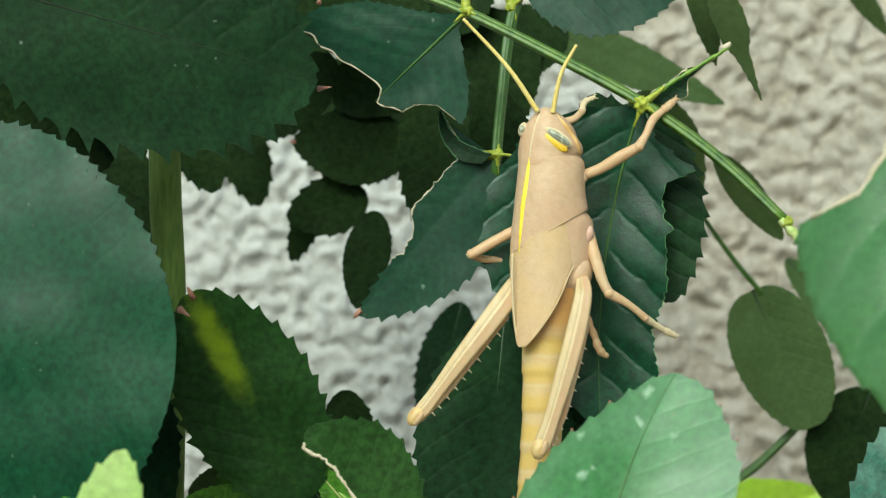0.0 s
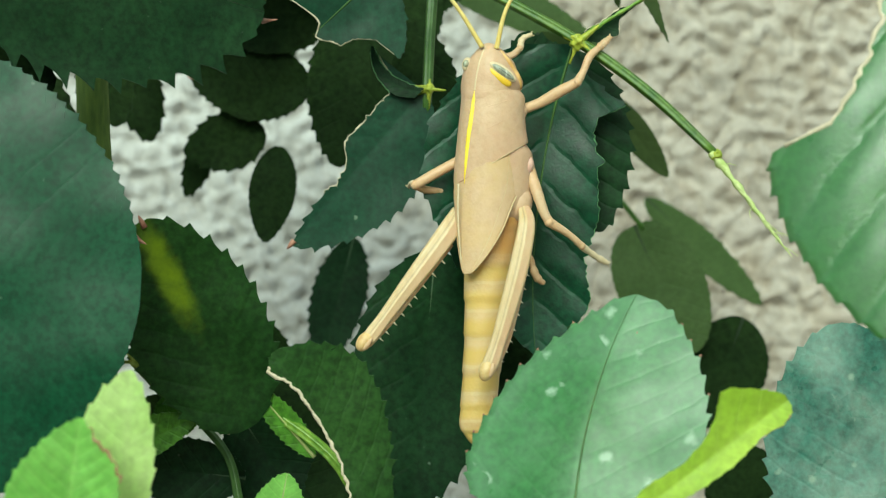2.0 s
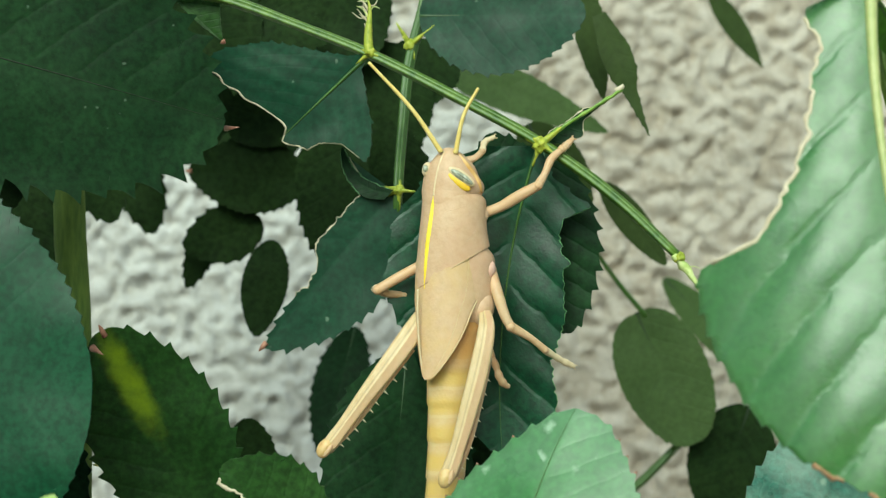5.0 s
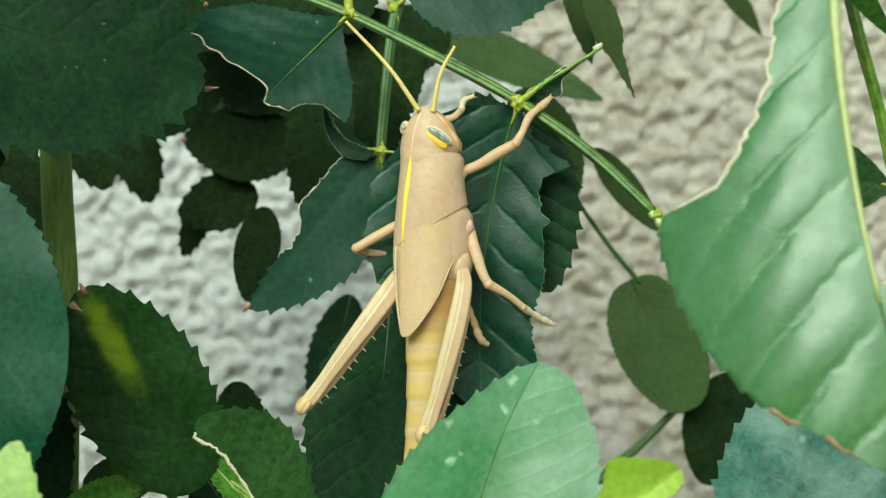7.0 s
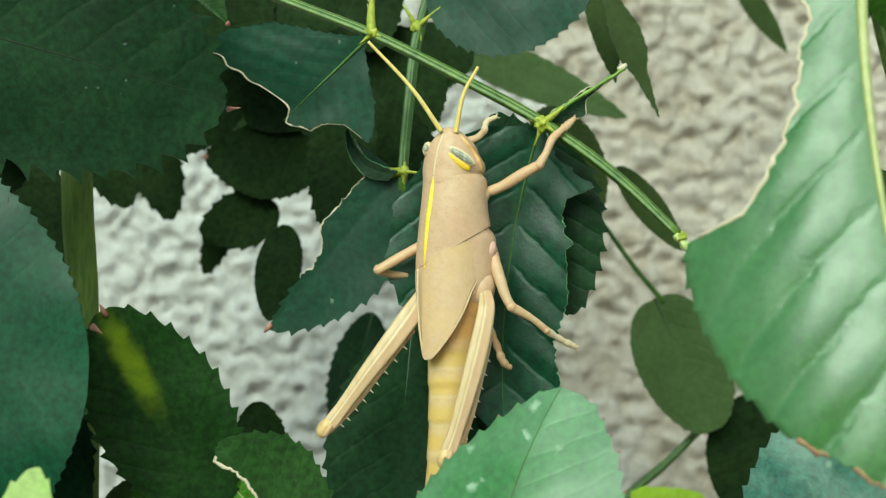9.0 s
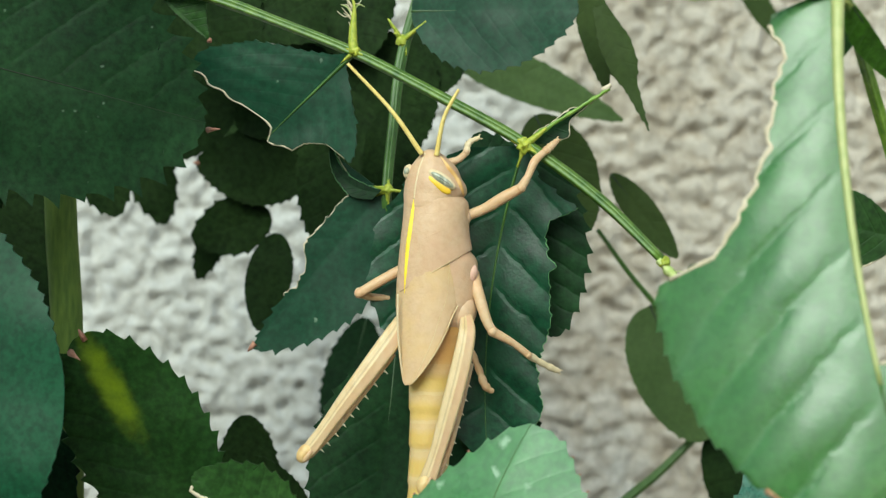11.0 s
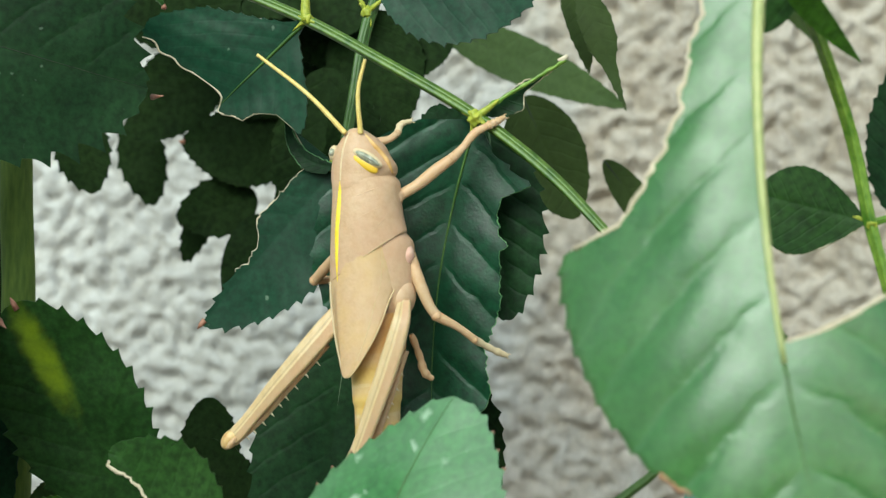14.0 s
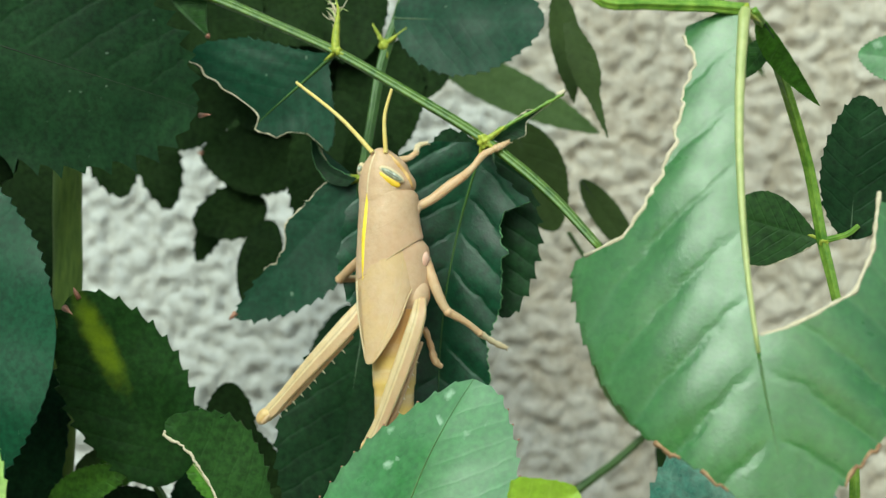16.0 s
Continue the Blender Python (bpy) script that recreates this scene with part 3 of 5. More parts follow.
joint((0.01775, -0.003, 0.74248), 0.0011, [(0.01656, -0.002, 0.73922), (0.02108, -0.003, 0.7451), (0.01529, -0.002, 0.74391), (0.0201, -0.0035, 0.74076)])
joint((-0.00489, 0.012, 0.73677), 0.0008, [(-0.00827, 0.013, 0.7356), (-0.00229, 0.011, 0.73643), (-0.00489, 0.013, 0.73337), (-0.00482, 0.013, 0.73906), (-0.00749, 0.013, 0.73749)])
joint((-0.00895, 0.0025, 0.75825), 0.00075, [(-0.01145, 0.003, 0.75647), (-0.00654, 0.002, 0.75704), (-0.01126, 0.003, 0.75908)])
joint((-0.00304, 0.0205, 0.76249), 0.0009, [(-0.0052, 0.0195, 0.7662), (0.00115, 0.0195, 0.7656), (-0.0042, 0.02, 0.7639), (-0.0021, 0.02, 0.76)])
joint((0.05566, -0.057, 0.75546), 0.0009, [(0.05606, -0.057, 0.75223), (0.05306, -0.058, 0.75552), (0.05827, -0.052, 0.75475)])
joint((0.0725, -0.019, 0.72658), 0.0008, [(0.07019, -0.019, 0.72757), (0.07631, -0.019, 0.72778), (0.07345, -0.019, 0.72368)])
joint((-0.03346, 0.003, 0.68654), 0.0008, [(-0.0328, 0.004, 0.68917), (-0.03066, 0.003, 0.68428), (-0.0347, 0.003, 0.68295)])
joint((0.03849, -0.008, 0.72417), 0.00085, [(0.03748, -0.008, 0.72523), (0.03899, -0.008, 0.72312)])


joint((-0.05312, 0.012, 0.6919), 0.0008, [(-0.05476, 0.012, 0.69376), (-0.05348, 0.012, 0.69467), (-0.05112, 0.012, 0.68949), (-0.05568, 0.012, 0.69211)])
def thorn(at, tip, size):
    bm = bmesh.new()
    a, b = Vector(at), Vector(tip)
    ring_tube(bm, [a, a.lerp(b, 0.4), b], [size, size * 0.55, size * 0.08], 8)
    part("thorn", bm, TIP, bush, "pinkish dry thorn")


thorn((-0.05024, -0.014, 0.71147), (-0.04821, -0.016, 0.7104), 0.0006)
thorn((-0.03174, -0.002, 0.74565), (-0.02939, -0.004, 0.74557), 0.0005)
thorn((-0.03788, 0.006, 0.68137), (-0.03522, 0.004, 0.68227), 0.0009)
thorn((0.02004, -0.037, 0.69686), (0.02017, -0.038, 0.69766), 0.0005)


def scar(at, size):
    """A small dry spot eaten into a leaf's skin."""
    bm = bmesh.new()
    bmesh.ops.create_icosphere(bm, subdivisions=3, radius=1.0)
    c = Vector(at)
    for v in bm.verts:
        q = v.co.copy()
        r = 1 + 0.7 * noise.noise(q * 1.7 + c * 300)
        v.co = c + Vector((q.x * size * 1.5 * r, q.y * 0.0004, q.z * size * 0.7 * r))
    part("leaf_scar", bm, RIM_BROWN, bush, "small dry brown bite mark")


for at, size in (((-0.06014, -0.011, 0.76149), 0.0006), ((-0.06356, -0.012, 0.76282), 0.0005), ((-0.05577, -0.01, 0.76049), 0.0004)):
    scar(at, size)

# ---- the rose bush: leaflets, from the wall forwards ----
DARK_LABEL = "dark green serrated rose leaflet"
SHADE_LABEL = "almost black shaded rose leaflet"
OLIVE_LABEL = "shaded olive green rose leaflet"
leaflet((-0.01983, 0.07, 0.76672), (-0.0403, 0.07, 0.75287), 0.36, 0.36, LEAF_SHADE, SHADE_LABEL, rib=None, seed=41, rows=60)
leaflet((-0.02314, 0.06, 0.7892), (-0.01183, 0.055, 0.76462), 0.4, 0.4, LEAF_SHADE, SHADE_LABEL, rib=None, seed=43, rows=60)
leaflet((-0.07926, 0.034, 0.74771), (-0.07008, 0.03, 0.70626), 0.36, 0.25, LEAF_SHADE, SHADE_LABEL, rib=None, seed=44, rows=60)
leaflet((-0.06644, 0.01, 0.70549), (-0.06027, 0.006, 0.67268), 0.3, 0.24, LEAF_DARK, DARK_LABEL, rib=None, seed=45, rows=60)
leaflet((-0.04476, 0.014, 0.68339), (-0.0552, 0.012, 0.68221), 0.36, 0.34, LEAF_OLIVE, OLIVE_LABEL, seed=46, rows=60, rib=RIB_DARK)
leaflet((-0.03701, 0.024, 0.6825), (-0.02529, 0.022, 0.66484), 0.4, 0.4, LEAF_DARK, DARK_LABEL, seed=47, rows=60)
leaflet((-0.03564, 0.018, 0.67211), (-0.05712, 0.016, 0.67528), 0.26, 0.26, LEAF_DARK, DARK_LABEL, seed=48, rows=60)
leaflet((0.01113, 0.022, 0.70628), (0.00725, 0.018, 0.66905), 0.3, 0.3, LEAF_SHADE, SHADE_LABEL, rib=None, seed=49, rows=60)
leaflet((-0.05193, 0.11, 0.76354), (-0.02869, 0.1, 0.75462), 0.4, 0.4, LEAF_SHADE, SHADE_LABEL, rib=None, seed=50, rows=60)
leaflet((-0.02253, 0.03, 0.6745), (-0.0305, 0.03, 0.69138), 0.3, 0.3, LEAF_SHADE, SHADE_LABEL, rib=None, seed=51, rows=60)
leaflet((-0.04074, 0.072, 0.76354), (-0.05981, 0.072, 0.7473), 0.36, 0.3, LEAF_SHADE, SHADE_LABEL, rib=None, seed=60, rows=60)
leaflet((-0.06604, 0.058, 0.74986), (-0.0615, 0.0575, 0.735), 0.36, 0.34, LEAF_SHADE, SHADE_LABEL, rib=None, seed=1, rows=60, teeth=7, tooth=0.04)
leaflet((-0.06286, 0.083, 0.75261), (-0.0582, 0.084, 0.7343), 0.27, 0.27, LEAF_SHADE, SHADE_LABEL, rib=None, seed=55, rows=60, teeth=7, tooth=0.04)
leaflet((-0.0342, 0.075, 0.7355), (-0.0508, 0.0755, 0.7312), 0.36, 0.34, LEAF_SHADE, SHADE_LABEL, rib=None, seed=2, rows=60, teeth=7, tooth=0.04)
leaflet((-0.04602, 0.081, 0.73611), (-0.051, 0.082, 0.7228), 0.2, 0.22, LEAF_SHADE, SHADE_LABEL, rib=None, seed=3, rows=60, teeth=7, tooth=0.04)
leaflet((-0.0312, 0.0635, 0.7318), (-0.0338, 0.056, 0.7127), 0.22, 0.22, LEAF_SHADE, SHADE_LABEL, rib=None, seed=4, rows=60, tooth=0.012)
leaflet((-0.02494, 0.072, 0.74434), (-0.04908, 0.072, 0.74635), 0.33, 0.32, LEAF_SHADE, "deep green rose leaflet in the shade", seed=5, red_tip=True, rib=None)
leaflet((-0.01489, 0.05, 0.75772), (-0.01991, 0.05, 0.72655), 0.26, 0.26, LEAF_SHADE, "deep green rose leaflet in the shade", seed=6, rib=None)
leaflet((-0.0163, 0.088, 0.71456), (-0.0234, 0.084, 0.6873), 0.2, 0.2, LEAF_DARK, DARK_LABEL, seed=7, rows=60)
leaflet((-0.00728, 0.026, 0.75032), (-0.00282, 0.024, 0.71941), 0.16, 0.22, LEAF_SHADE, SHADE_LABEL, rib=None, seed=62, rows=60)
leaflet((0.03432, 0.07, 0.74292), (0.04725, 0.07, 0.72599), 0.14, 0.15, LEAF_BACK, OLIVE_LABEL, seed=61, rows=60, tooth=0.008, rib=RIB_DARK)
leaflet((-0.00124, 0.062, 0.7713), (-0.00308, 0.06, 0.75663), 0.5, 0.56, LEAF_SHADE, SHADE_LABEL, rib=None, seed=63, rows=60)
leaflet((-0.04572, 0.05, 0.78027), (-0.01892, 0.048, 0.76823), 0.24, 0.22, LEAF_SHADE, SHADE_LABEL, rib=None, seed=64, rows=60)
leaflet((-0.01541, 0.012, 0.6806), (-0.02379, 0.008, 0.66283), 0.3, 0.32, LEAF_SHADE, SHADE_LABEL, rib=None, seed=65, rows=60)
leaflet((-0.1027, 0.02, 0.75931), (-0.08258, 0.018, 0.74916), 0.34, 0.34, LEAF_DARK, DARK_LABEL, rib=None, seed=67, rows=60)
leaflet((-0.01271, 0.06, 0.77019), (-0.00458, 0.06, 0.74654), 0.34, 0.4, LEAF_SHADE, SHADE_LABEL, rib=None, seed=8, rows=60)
leaflet((-0.03356, 0.04, 0.69805), (-0.03255, 0.04, 0.67544), 0.24, 0.24, LEAF_SHADE, SHADE_LABEL, rib=None, seed=9, rows=60)
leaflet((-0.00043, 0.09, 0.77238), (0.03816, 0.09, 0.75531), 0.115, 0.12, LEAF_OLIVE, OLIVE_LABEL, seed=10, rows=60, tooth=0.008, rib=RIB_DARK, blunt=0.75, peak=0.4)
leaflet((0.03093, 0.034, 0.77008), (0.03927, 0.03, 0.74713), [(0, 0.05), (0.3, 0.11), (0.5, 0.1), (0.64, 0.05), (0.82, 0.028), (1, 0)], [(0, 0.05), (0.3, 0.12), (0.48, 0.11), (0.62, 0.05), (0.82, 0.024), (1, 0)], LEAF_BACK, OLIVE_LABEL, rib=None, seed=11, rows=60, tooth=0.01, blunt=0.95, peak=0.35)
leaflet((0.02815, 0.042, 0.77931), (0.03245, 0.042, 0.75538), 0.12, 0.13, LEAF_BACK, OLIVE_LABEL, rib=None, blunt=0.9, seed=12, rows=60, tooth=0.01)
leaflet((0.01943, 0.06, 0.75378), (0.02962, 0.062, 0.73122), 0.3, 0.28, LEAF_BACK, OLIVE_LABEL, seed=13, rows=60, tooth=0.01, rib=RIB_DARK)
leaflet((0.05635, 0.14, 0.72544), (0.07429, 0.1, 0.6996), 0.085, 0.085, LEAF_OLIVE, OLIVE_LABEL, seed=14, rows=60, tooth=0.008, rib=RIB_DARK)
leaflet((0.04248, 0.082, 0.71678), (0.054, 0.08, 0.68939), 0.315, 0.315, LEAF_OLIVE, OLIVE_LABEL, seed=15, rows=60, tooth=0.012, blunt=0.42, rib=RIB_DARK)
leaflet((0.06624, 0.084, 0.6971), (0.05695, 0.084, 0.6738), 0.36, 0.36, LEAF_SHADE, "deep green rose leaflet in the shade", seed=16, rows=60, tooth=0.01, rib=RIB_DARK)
leaflet((0.06482, 0.122, 0.79392), (0.07805, 0.122, 0.77395), 0.11, 0.11, LEAF_BACK, OLIVE_LABEL, blunt=0.9, seed=17, rows=60, tooth=0.008, rib=RIB_DARK)
leaflet((0.06618, 0.06, 0.65275), (0.05431, 0.06, 0.6732), 0.4, 0.36, LEAF_SHADE, "deep green rose leaflet in the shade", seed=73, rows=60, tooth=0.012, rib=None)
leaflet((0.07693, -0.018, 0.72696), (0.07763, -0.02, 0.7497), 0.35, 0.24, LEAF_DARK, DARK_LABEL, seed=18, rows=70)
leaflet((0.07214, -0.019, 0.72674), (0.0575, -0.0185, 0.7305), 0.34, 0.45, LEAF_GREEN, "green rose leaflet behind another", peak=0.62, rib=None, tooth=0.008, seed=19, rows=70, cut=((-1, 0.05, 0.7),))
leaflet((0.05867, -0.048, 0.7563), (0.06941, -0.034, 0.74565), 0.13, 0.03, LEAF_MID, "small folded dark rose leaflet", seed=20, rows=50, turn=25, tooth=0.003, blunt=0.9, peak=0.35)
leaflet((0.06134, -0.039, 0.75473), (0.05722, -0.037, 0.7491), 0.3, 0.2, LEAF_GREEN, DARK_LABEL, seed=21, rows=50)
leaflet((-0.00131, 0.02, 0.76744), (0.02681, 0.014, 0.76637), 0.36, 0.36, LEAF_BLUE, "waxy blue-green rose leaflet", seed=22)
leaflet((-0.0039, 0.014, 0.71009), (-0.0084, 0.008, 0.66774), 0.285, 0.3, LEAF_DARK, DARK_LABEL, seed=23, turn=-10)
leaflet((0.01697, 0.007, 0.72856), (0.00994, 0.007, 0.7455), 0.36, 0.36, LEAF_DARK, "dark green rose leaflet behind another", seed=71, rows=70, teeth=9, tooth=0.03, rib=None)
leaflet((0.01873, 0.0055, 0.74222), (0.02242, 0.005, 0.71262), 0.24, 0.24, LEAF_DARK, "dark green rose leaflet behind another", seed=24, teeth=11, tooth=0.035, quilt=0.005, cols=12)
leaflet((0.01751, 0.001, 0.74255), (0.0114, 0.003, 0.69272), [(0, 0.02), (0.02, 0.166), (0.07, 0.247), (0.15, 0.324), (0.3, 0.388), (0.5, 0.38), (0.7, 0.278), (0.9, 0.122), (1, 0)],
        [(0, 0.01), (0.09, 0.076), (0.175, 0.214), (0.22, 0.144), (0.27, 0.134), (0.35, 0.18), (0.39, 0.17), (0.455, 0.19), (0.58, 0.191), (0.67, 0.156), (0.79, 0.178), (0.87, 0.149), (1, 0)],
        LEAF_VEINED, "chewed blue-green rose leaflet under the grasshopper", bow=0.05, ripple=0.0015, quilt=0.006, seed=25, cols=18, rows=170, cut=((-1, 0.17, 0.9),), rib=STALK_DARK, rib_size=0.25, bite=1.2, fold=6, tooth=0.012, rim_size=0.1, rim=RIB_LIGHT)
leaflet((-0.0093, 0.003, 0.75792), (-0.02637, 0.006, 0.7426), [(0, 0.02), (0.1, 0.085), (0.24, 0.26), (0.3, 0.35), (0.45, 0.55), (0.7, 0.73), (0.78, 0.755), (0.86, 0.7)],
        [(0, 0.005), (0.1, 0.03), (0.16, 0.13), (0.23, 0.235), (0.3, 0.355), (0.42, 0.485), (0.52, 0.54), (0.56, 0.32), (0.675, 0.21), (0.79, 0.18), (0.86, 0.07)],
        LEAF_BLUE, "blue-green rose leaflet with its outer half chewed away", seed=26, cols=24, end=0.86, gnawed=((-0.2, 0.0), (-0.05, -0.01), (-0.02, -0.015), (0.02, -0.1), (0.07, -0.11), (0.2, -0.06), (0.33, -0.02), (0.45, 0.0), (0.55, 0.045), (0.75, 0.06)), cut=((-1, 0.53, 0.86), (0, 0, 0)), tooth=0.015, rib=STALK_DARK, rib_size=0.36, fold=4)
leaflet((-0.00582, 0.013, 0.73651), (-0.02796, 0.014, 0.71103), [(0, 0.05), (0.01, 0.27), (0.04, 0.19), (0.12, 0.12), (0.39, 0.125), (0.435, 0.135), (0.51, 0.055), (0.63, 0.02), (0.69, 0.045), (0.85, 0.03), (1, 0)],
        0.3, LEAF_BLUE, "blue-green rose leaflet chewed along one side", fold=2, quilt=0.0015, cols=12, seed=27, cut=((1, 0.01, 0.7),), rib=None, red_tip=True)
leaflet((-0.00625, 0.011, 0.73628), (-0.01437, 0.013, 0.74401), [(0, 0.06), (0.25, 0.1), (0.6, 0.085), (0.9, 0.06), (1, 0.02)], [(0, 0.14), (0.25, 0.16), (0.5, 0.1), (0.8, 0.07), (1, 0.02)], LEAF_DARK, "narrow curved scrap of a chewed rose leaflet", rib=None, bow=-0.2, seed=66, rows=70, bite=1.5, rim_size=0.09, rim=RIB_LIGHT, cut=((1, 0.05, 0.97), (-1, 0.3, 0.97)))
leaflet((-0.05421, 0.05, 0.78394), (-0.03345, 0.048, 0.76174), 0.42, 0.42, LEAF_SHADE, SHADE_LABEL, rib=None, seed=75, rows=60)
leaflet((-0.02756, 0.065, 0.77943), (-0.01711, 0.065, 0.7603), 0.38, 0.34, LEAF_SHADE, SHADE_LABEL, rib=None, seed=76, rows=60)
leaflet((-0.0418, 0.0095, 0.7693), (-0.03335, 0.0085, 0.76115), [(0, 0.02), (0.3, 0.05), (0.6, 0.045), (1, 0)], [(0, 0.1), (0.2, 0.34), (0.42, 0.45), (0.55, 0.4), (0.75, 0.19), (0.9, 0.07), (1, 0)], LEAF_GREEN, "small green leaflet folded under the stalk", seed=74, rows=60, tooth=0.01, rib=None, red_tip=True, fold=10)
leaflet((-0.0827, -0.022, 0.75992), (-0.03117, -0.006, 0.74636), 0.325, [(0, 0.02), (0.05, 0.16), (0.15, 0.32), (0.3, 0.44), (0.45, 0.47), (0.6, 0.42), (0.7, 0.345), (0.78, 0.27), (0.82, 0.242), (0.875, 0.195), (0.92, 0.145), (0.945, 0.108), (0.98, 0.04), (1, 0)], LEAF_DARK, "large dark green serrated rose leaflet", seed=28, fold=2, rows=260, cols=12, teeth=17, tooth=0.04, peak=0.5, blunt=0.52, quilt=0.001, rib=RIB_BLACK, rib_size=0.13)
leaflet((-0.03457, 0.001, 0.6818), (-0.04969, -0.01, 0.7141), 0.295, 0.28, LEAF_PATCH, "dark green rose leaflet with a yellow patch", blunt=0.52, peak=0.48, rib=None, seed=29, teeth=13, tooth=0.03, rows=150, cols=12, quilt=0.002, red_tip=True)
leaflet((-0.01475, -0.02, 0.67145), (-0.02942, -0.023, 0.69486), [(0, 0.1), (0.3, 0.27), (0.5, 0.34), (0.7, 0.36), (0.85, 0.3), (0.95, 0.17), (1, 0.03)], [(0, 0.12), (0.3, 0.03), (0.45, 0.01), (0.7, 0.0), (0.82, 0.02), (0.93, 0.09), (1, 0.02)],
        LEAF_GREEN, "green rose leaflet chewed to the midrib", seed=30, cut=((-1, 0.1, 0.95),), rib=None, rim_size=0.24, bite=0.9)
leaflet((0.06549, -0.006, 0.6591), (0.05826, -0.004, 0.69787), 0.4, 0.4, LEAF_SILVER, "bluish rose leaflet with a painted pale sheen", seed=31, rows=140, cols=14, blunt=0.55, ripple=0.0006, rib_size=0.2)
leaflet((0.07731, -0.002, 0.66316), (0.0748, 0, 0.68653), 0.36, 0.3, LEAF_SILVER, "bluish rose leaflet with a painted pale sheen", seed=52, rows=80)
leaflet((-0.0914, -0.004, 0.74101), (-0.06359, -0.002, 0.73565), 0.34, 0.34, LEAF_SHADE, SHADE_LABEL, rib=None, seed=72, rows=60)
leaflet((-0.10103, -0.022, 0.7067), (-0.048, -0.025, 0.70435), 0.62, 0.62, LEAF_DEEP, "large waxy blue-green rose leaflet", seed=32, rows=190, cols=14, teeth=30, tooth=0.012, blunt=0.5, fold=-2.5, curl=True, rib=None, ripple=0.0004)
leaflet((-0.04677, -0.058, 0.67374), (-0.04536, -0.06, 0.69424), 0.17, 0.31, LEAF_CREAM, "pale cream-green young rose leaflet", seed=33, fold=8, teeth=9, rib=None)
leaflet((-0.05267, -0.064, 0.6739), (-0.05055, -0.0655, 0.68899), [(0, 0.1), (0.2, 0.33), (0.4, 0.38), (0.6, 0.36), (0.72, 0.3), (0.85, 0.14), (0.95, 0.07), (1, 0.02)], [(0, 0.1), (0.2, 0.46), (0.4, 0.47), (0.6, 0.4), (0.8, 0.26), (0.92, 0.14), (1, 0.02)], LEAF_LIME, "lime young rose leaflet, curled", seed=53, fold=14, cut=((1, 0.55, 0.93, RIM_BROWN),), quilt=0.008, cols=12, teeth=11, rib=RIB_LIGHT, rim_size=0.2)
leaflet((-0.03008, -0.02, 0.66483), (-0.02771, -0.022, 0.67737), 0.3, 0.34, LEAF_LIME, "lime green young rose leaflet", seed=54, rows=60, rib=RIB_PALE)
leaflet((0.01384, -0.06, 0.67476), (0.03546, -0.057, 0.68959), [(0, 0.03), (0.2, 0.06), (0.4, 0.085), (0.6, 0.09), (0.8, 0.065), (0.92, 0.08), (0.98, 0.06), (1, 0.03)], [(0, 0.04), (0.2, 0.08), (0.4, 0.055), (0.55, 0.085), (0.66, 0.15), (0.73, 0.23), (0.78, 0.225), (0.88, 0.15), (0.96, 0.08), (1, 0.03)], LEAF_YELLOW, "pale yellow-green young rose leaflet, curled", seed=34, fold=16, tooth=0.006, rib=None, cut=((1, 0.8, 0.97, RIM_BROWN),))
light_leaf = leaflet((0.00912, -0.047, 0.6715), (0.02016, -0.035, 0.70326), [(0, 0.04), (0.06, 0.22), (0.15, 0.32), (0.3, 0.385), (0.45, 0.415), (0.6, 0.385), (0.7, 0.345), (0.78, 0.295), (0.88, 0.215), (0.95, 0.15), (0.985, 0.085), (1, 0)], [(0, 0.04), (0.05, 0.26), (0.12, 0.36), (0.22, 0.385), (0.33, 0.37), (0.5, 0.325), (0.65, 0.27), (0.79, 0.185), (0.9, 0.115), (0.97, 0.06), (1, 0)], LEAF_LIGHT, "light green rose leaflet with white specks", fold=-6, cross=0.55, bow=-0.055, rib=STALK_DARK, rib_size=0.2, seed=35, rows=200, cols=14, teeth=15, tooth=0.016, ripple=0.0004, red_teeth=True)
leaflet((0.05566, -0.057, 0.75531), (0.0629, -0.08, 0.6885),
        [(0, 0.05), (0.012, 0.11), (0.03, 0.11), (0.088, 0.085), (0.15, 0.105), (0.247, 0.116), (0.34, 0.16), (0.412, 0.225), (0.425, 0.31), (0.465, 0.32), (0.565, 0.31), (0.69, 0.275), (0.785, 0.225), (0.865, 0.135), (0.93, 0.07), (1, 0)],
        [(0, 0.004), (0.346, 0.004), (0.36, 0.27), (0.45, 0.33), (0.6, 0.36), (0.7, 0.32), (0.81, 0.21), (0.9, 0.1), (1, 0)],
        LEAF_BROAD, "broad light green glossy rose leaflet with large bites", bow=0.048, droop=0.11, seed=36, ripple=0.001, quilt=0.0055, rows=260, cols=26, teeth=26, tooth=0.007,
        cut=((1, 0.03, 0.425), (-2, 0.362, 0.638), (1, 0.8, 0.835, RIM_BROWN), (1, 0.86, 0.9, RIM_BROWN), (-1, 0.83, 0.9, RIM_BROWN)), lobe=[(0, 0), (0.345, 0), (0.36, 0.26), (0.48, 0.235), (0.56, 0.19), (0.605, 0.11), (0.628, 0.05), (0.636, 0.0), (1, 0)],
        rib=RIB_PALE, rib_size=0.78, fold=-20, curl=True, cross=-0.06, rim_size=0.3, bite=0.55)
leaflet((-0.02404, 0.002, 0.6772), (-0.03378, 0, 0.68885), 0.15, 0.14, LEAF_MID, "fresh green rose leaflet", seed=57, rows=60, rib=RIB_PALE)
leaflet((-0.05711, 0.004, 0.67671), (-0.04246, 0.002, 0.68375), 0.17, 0.22, LEAF_MID, "fresh green rose leaflet", seed=58, rows=60)
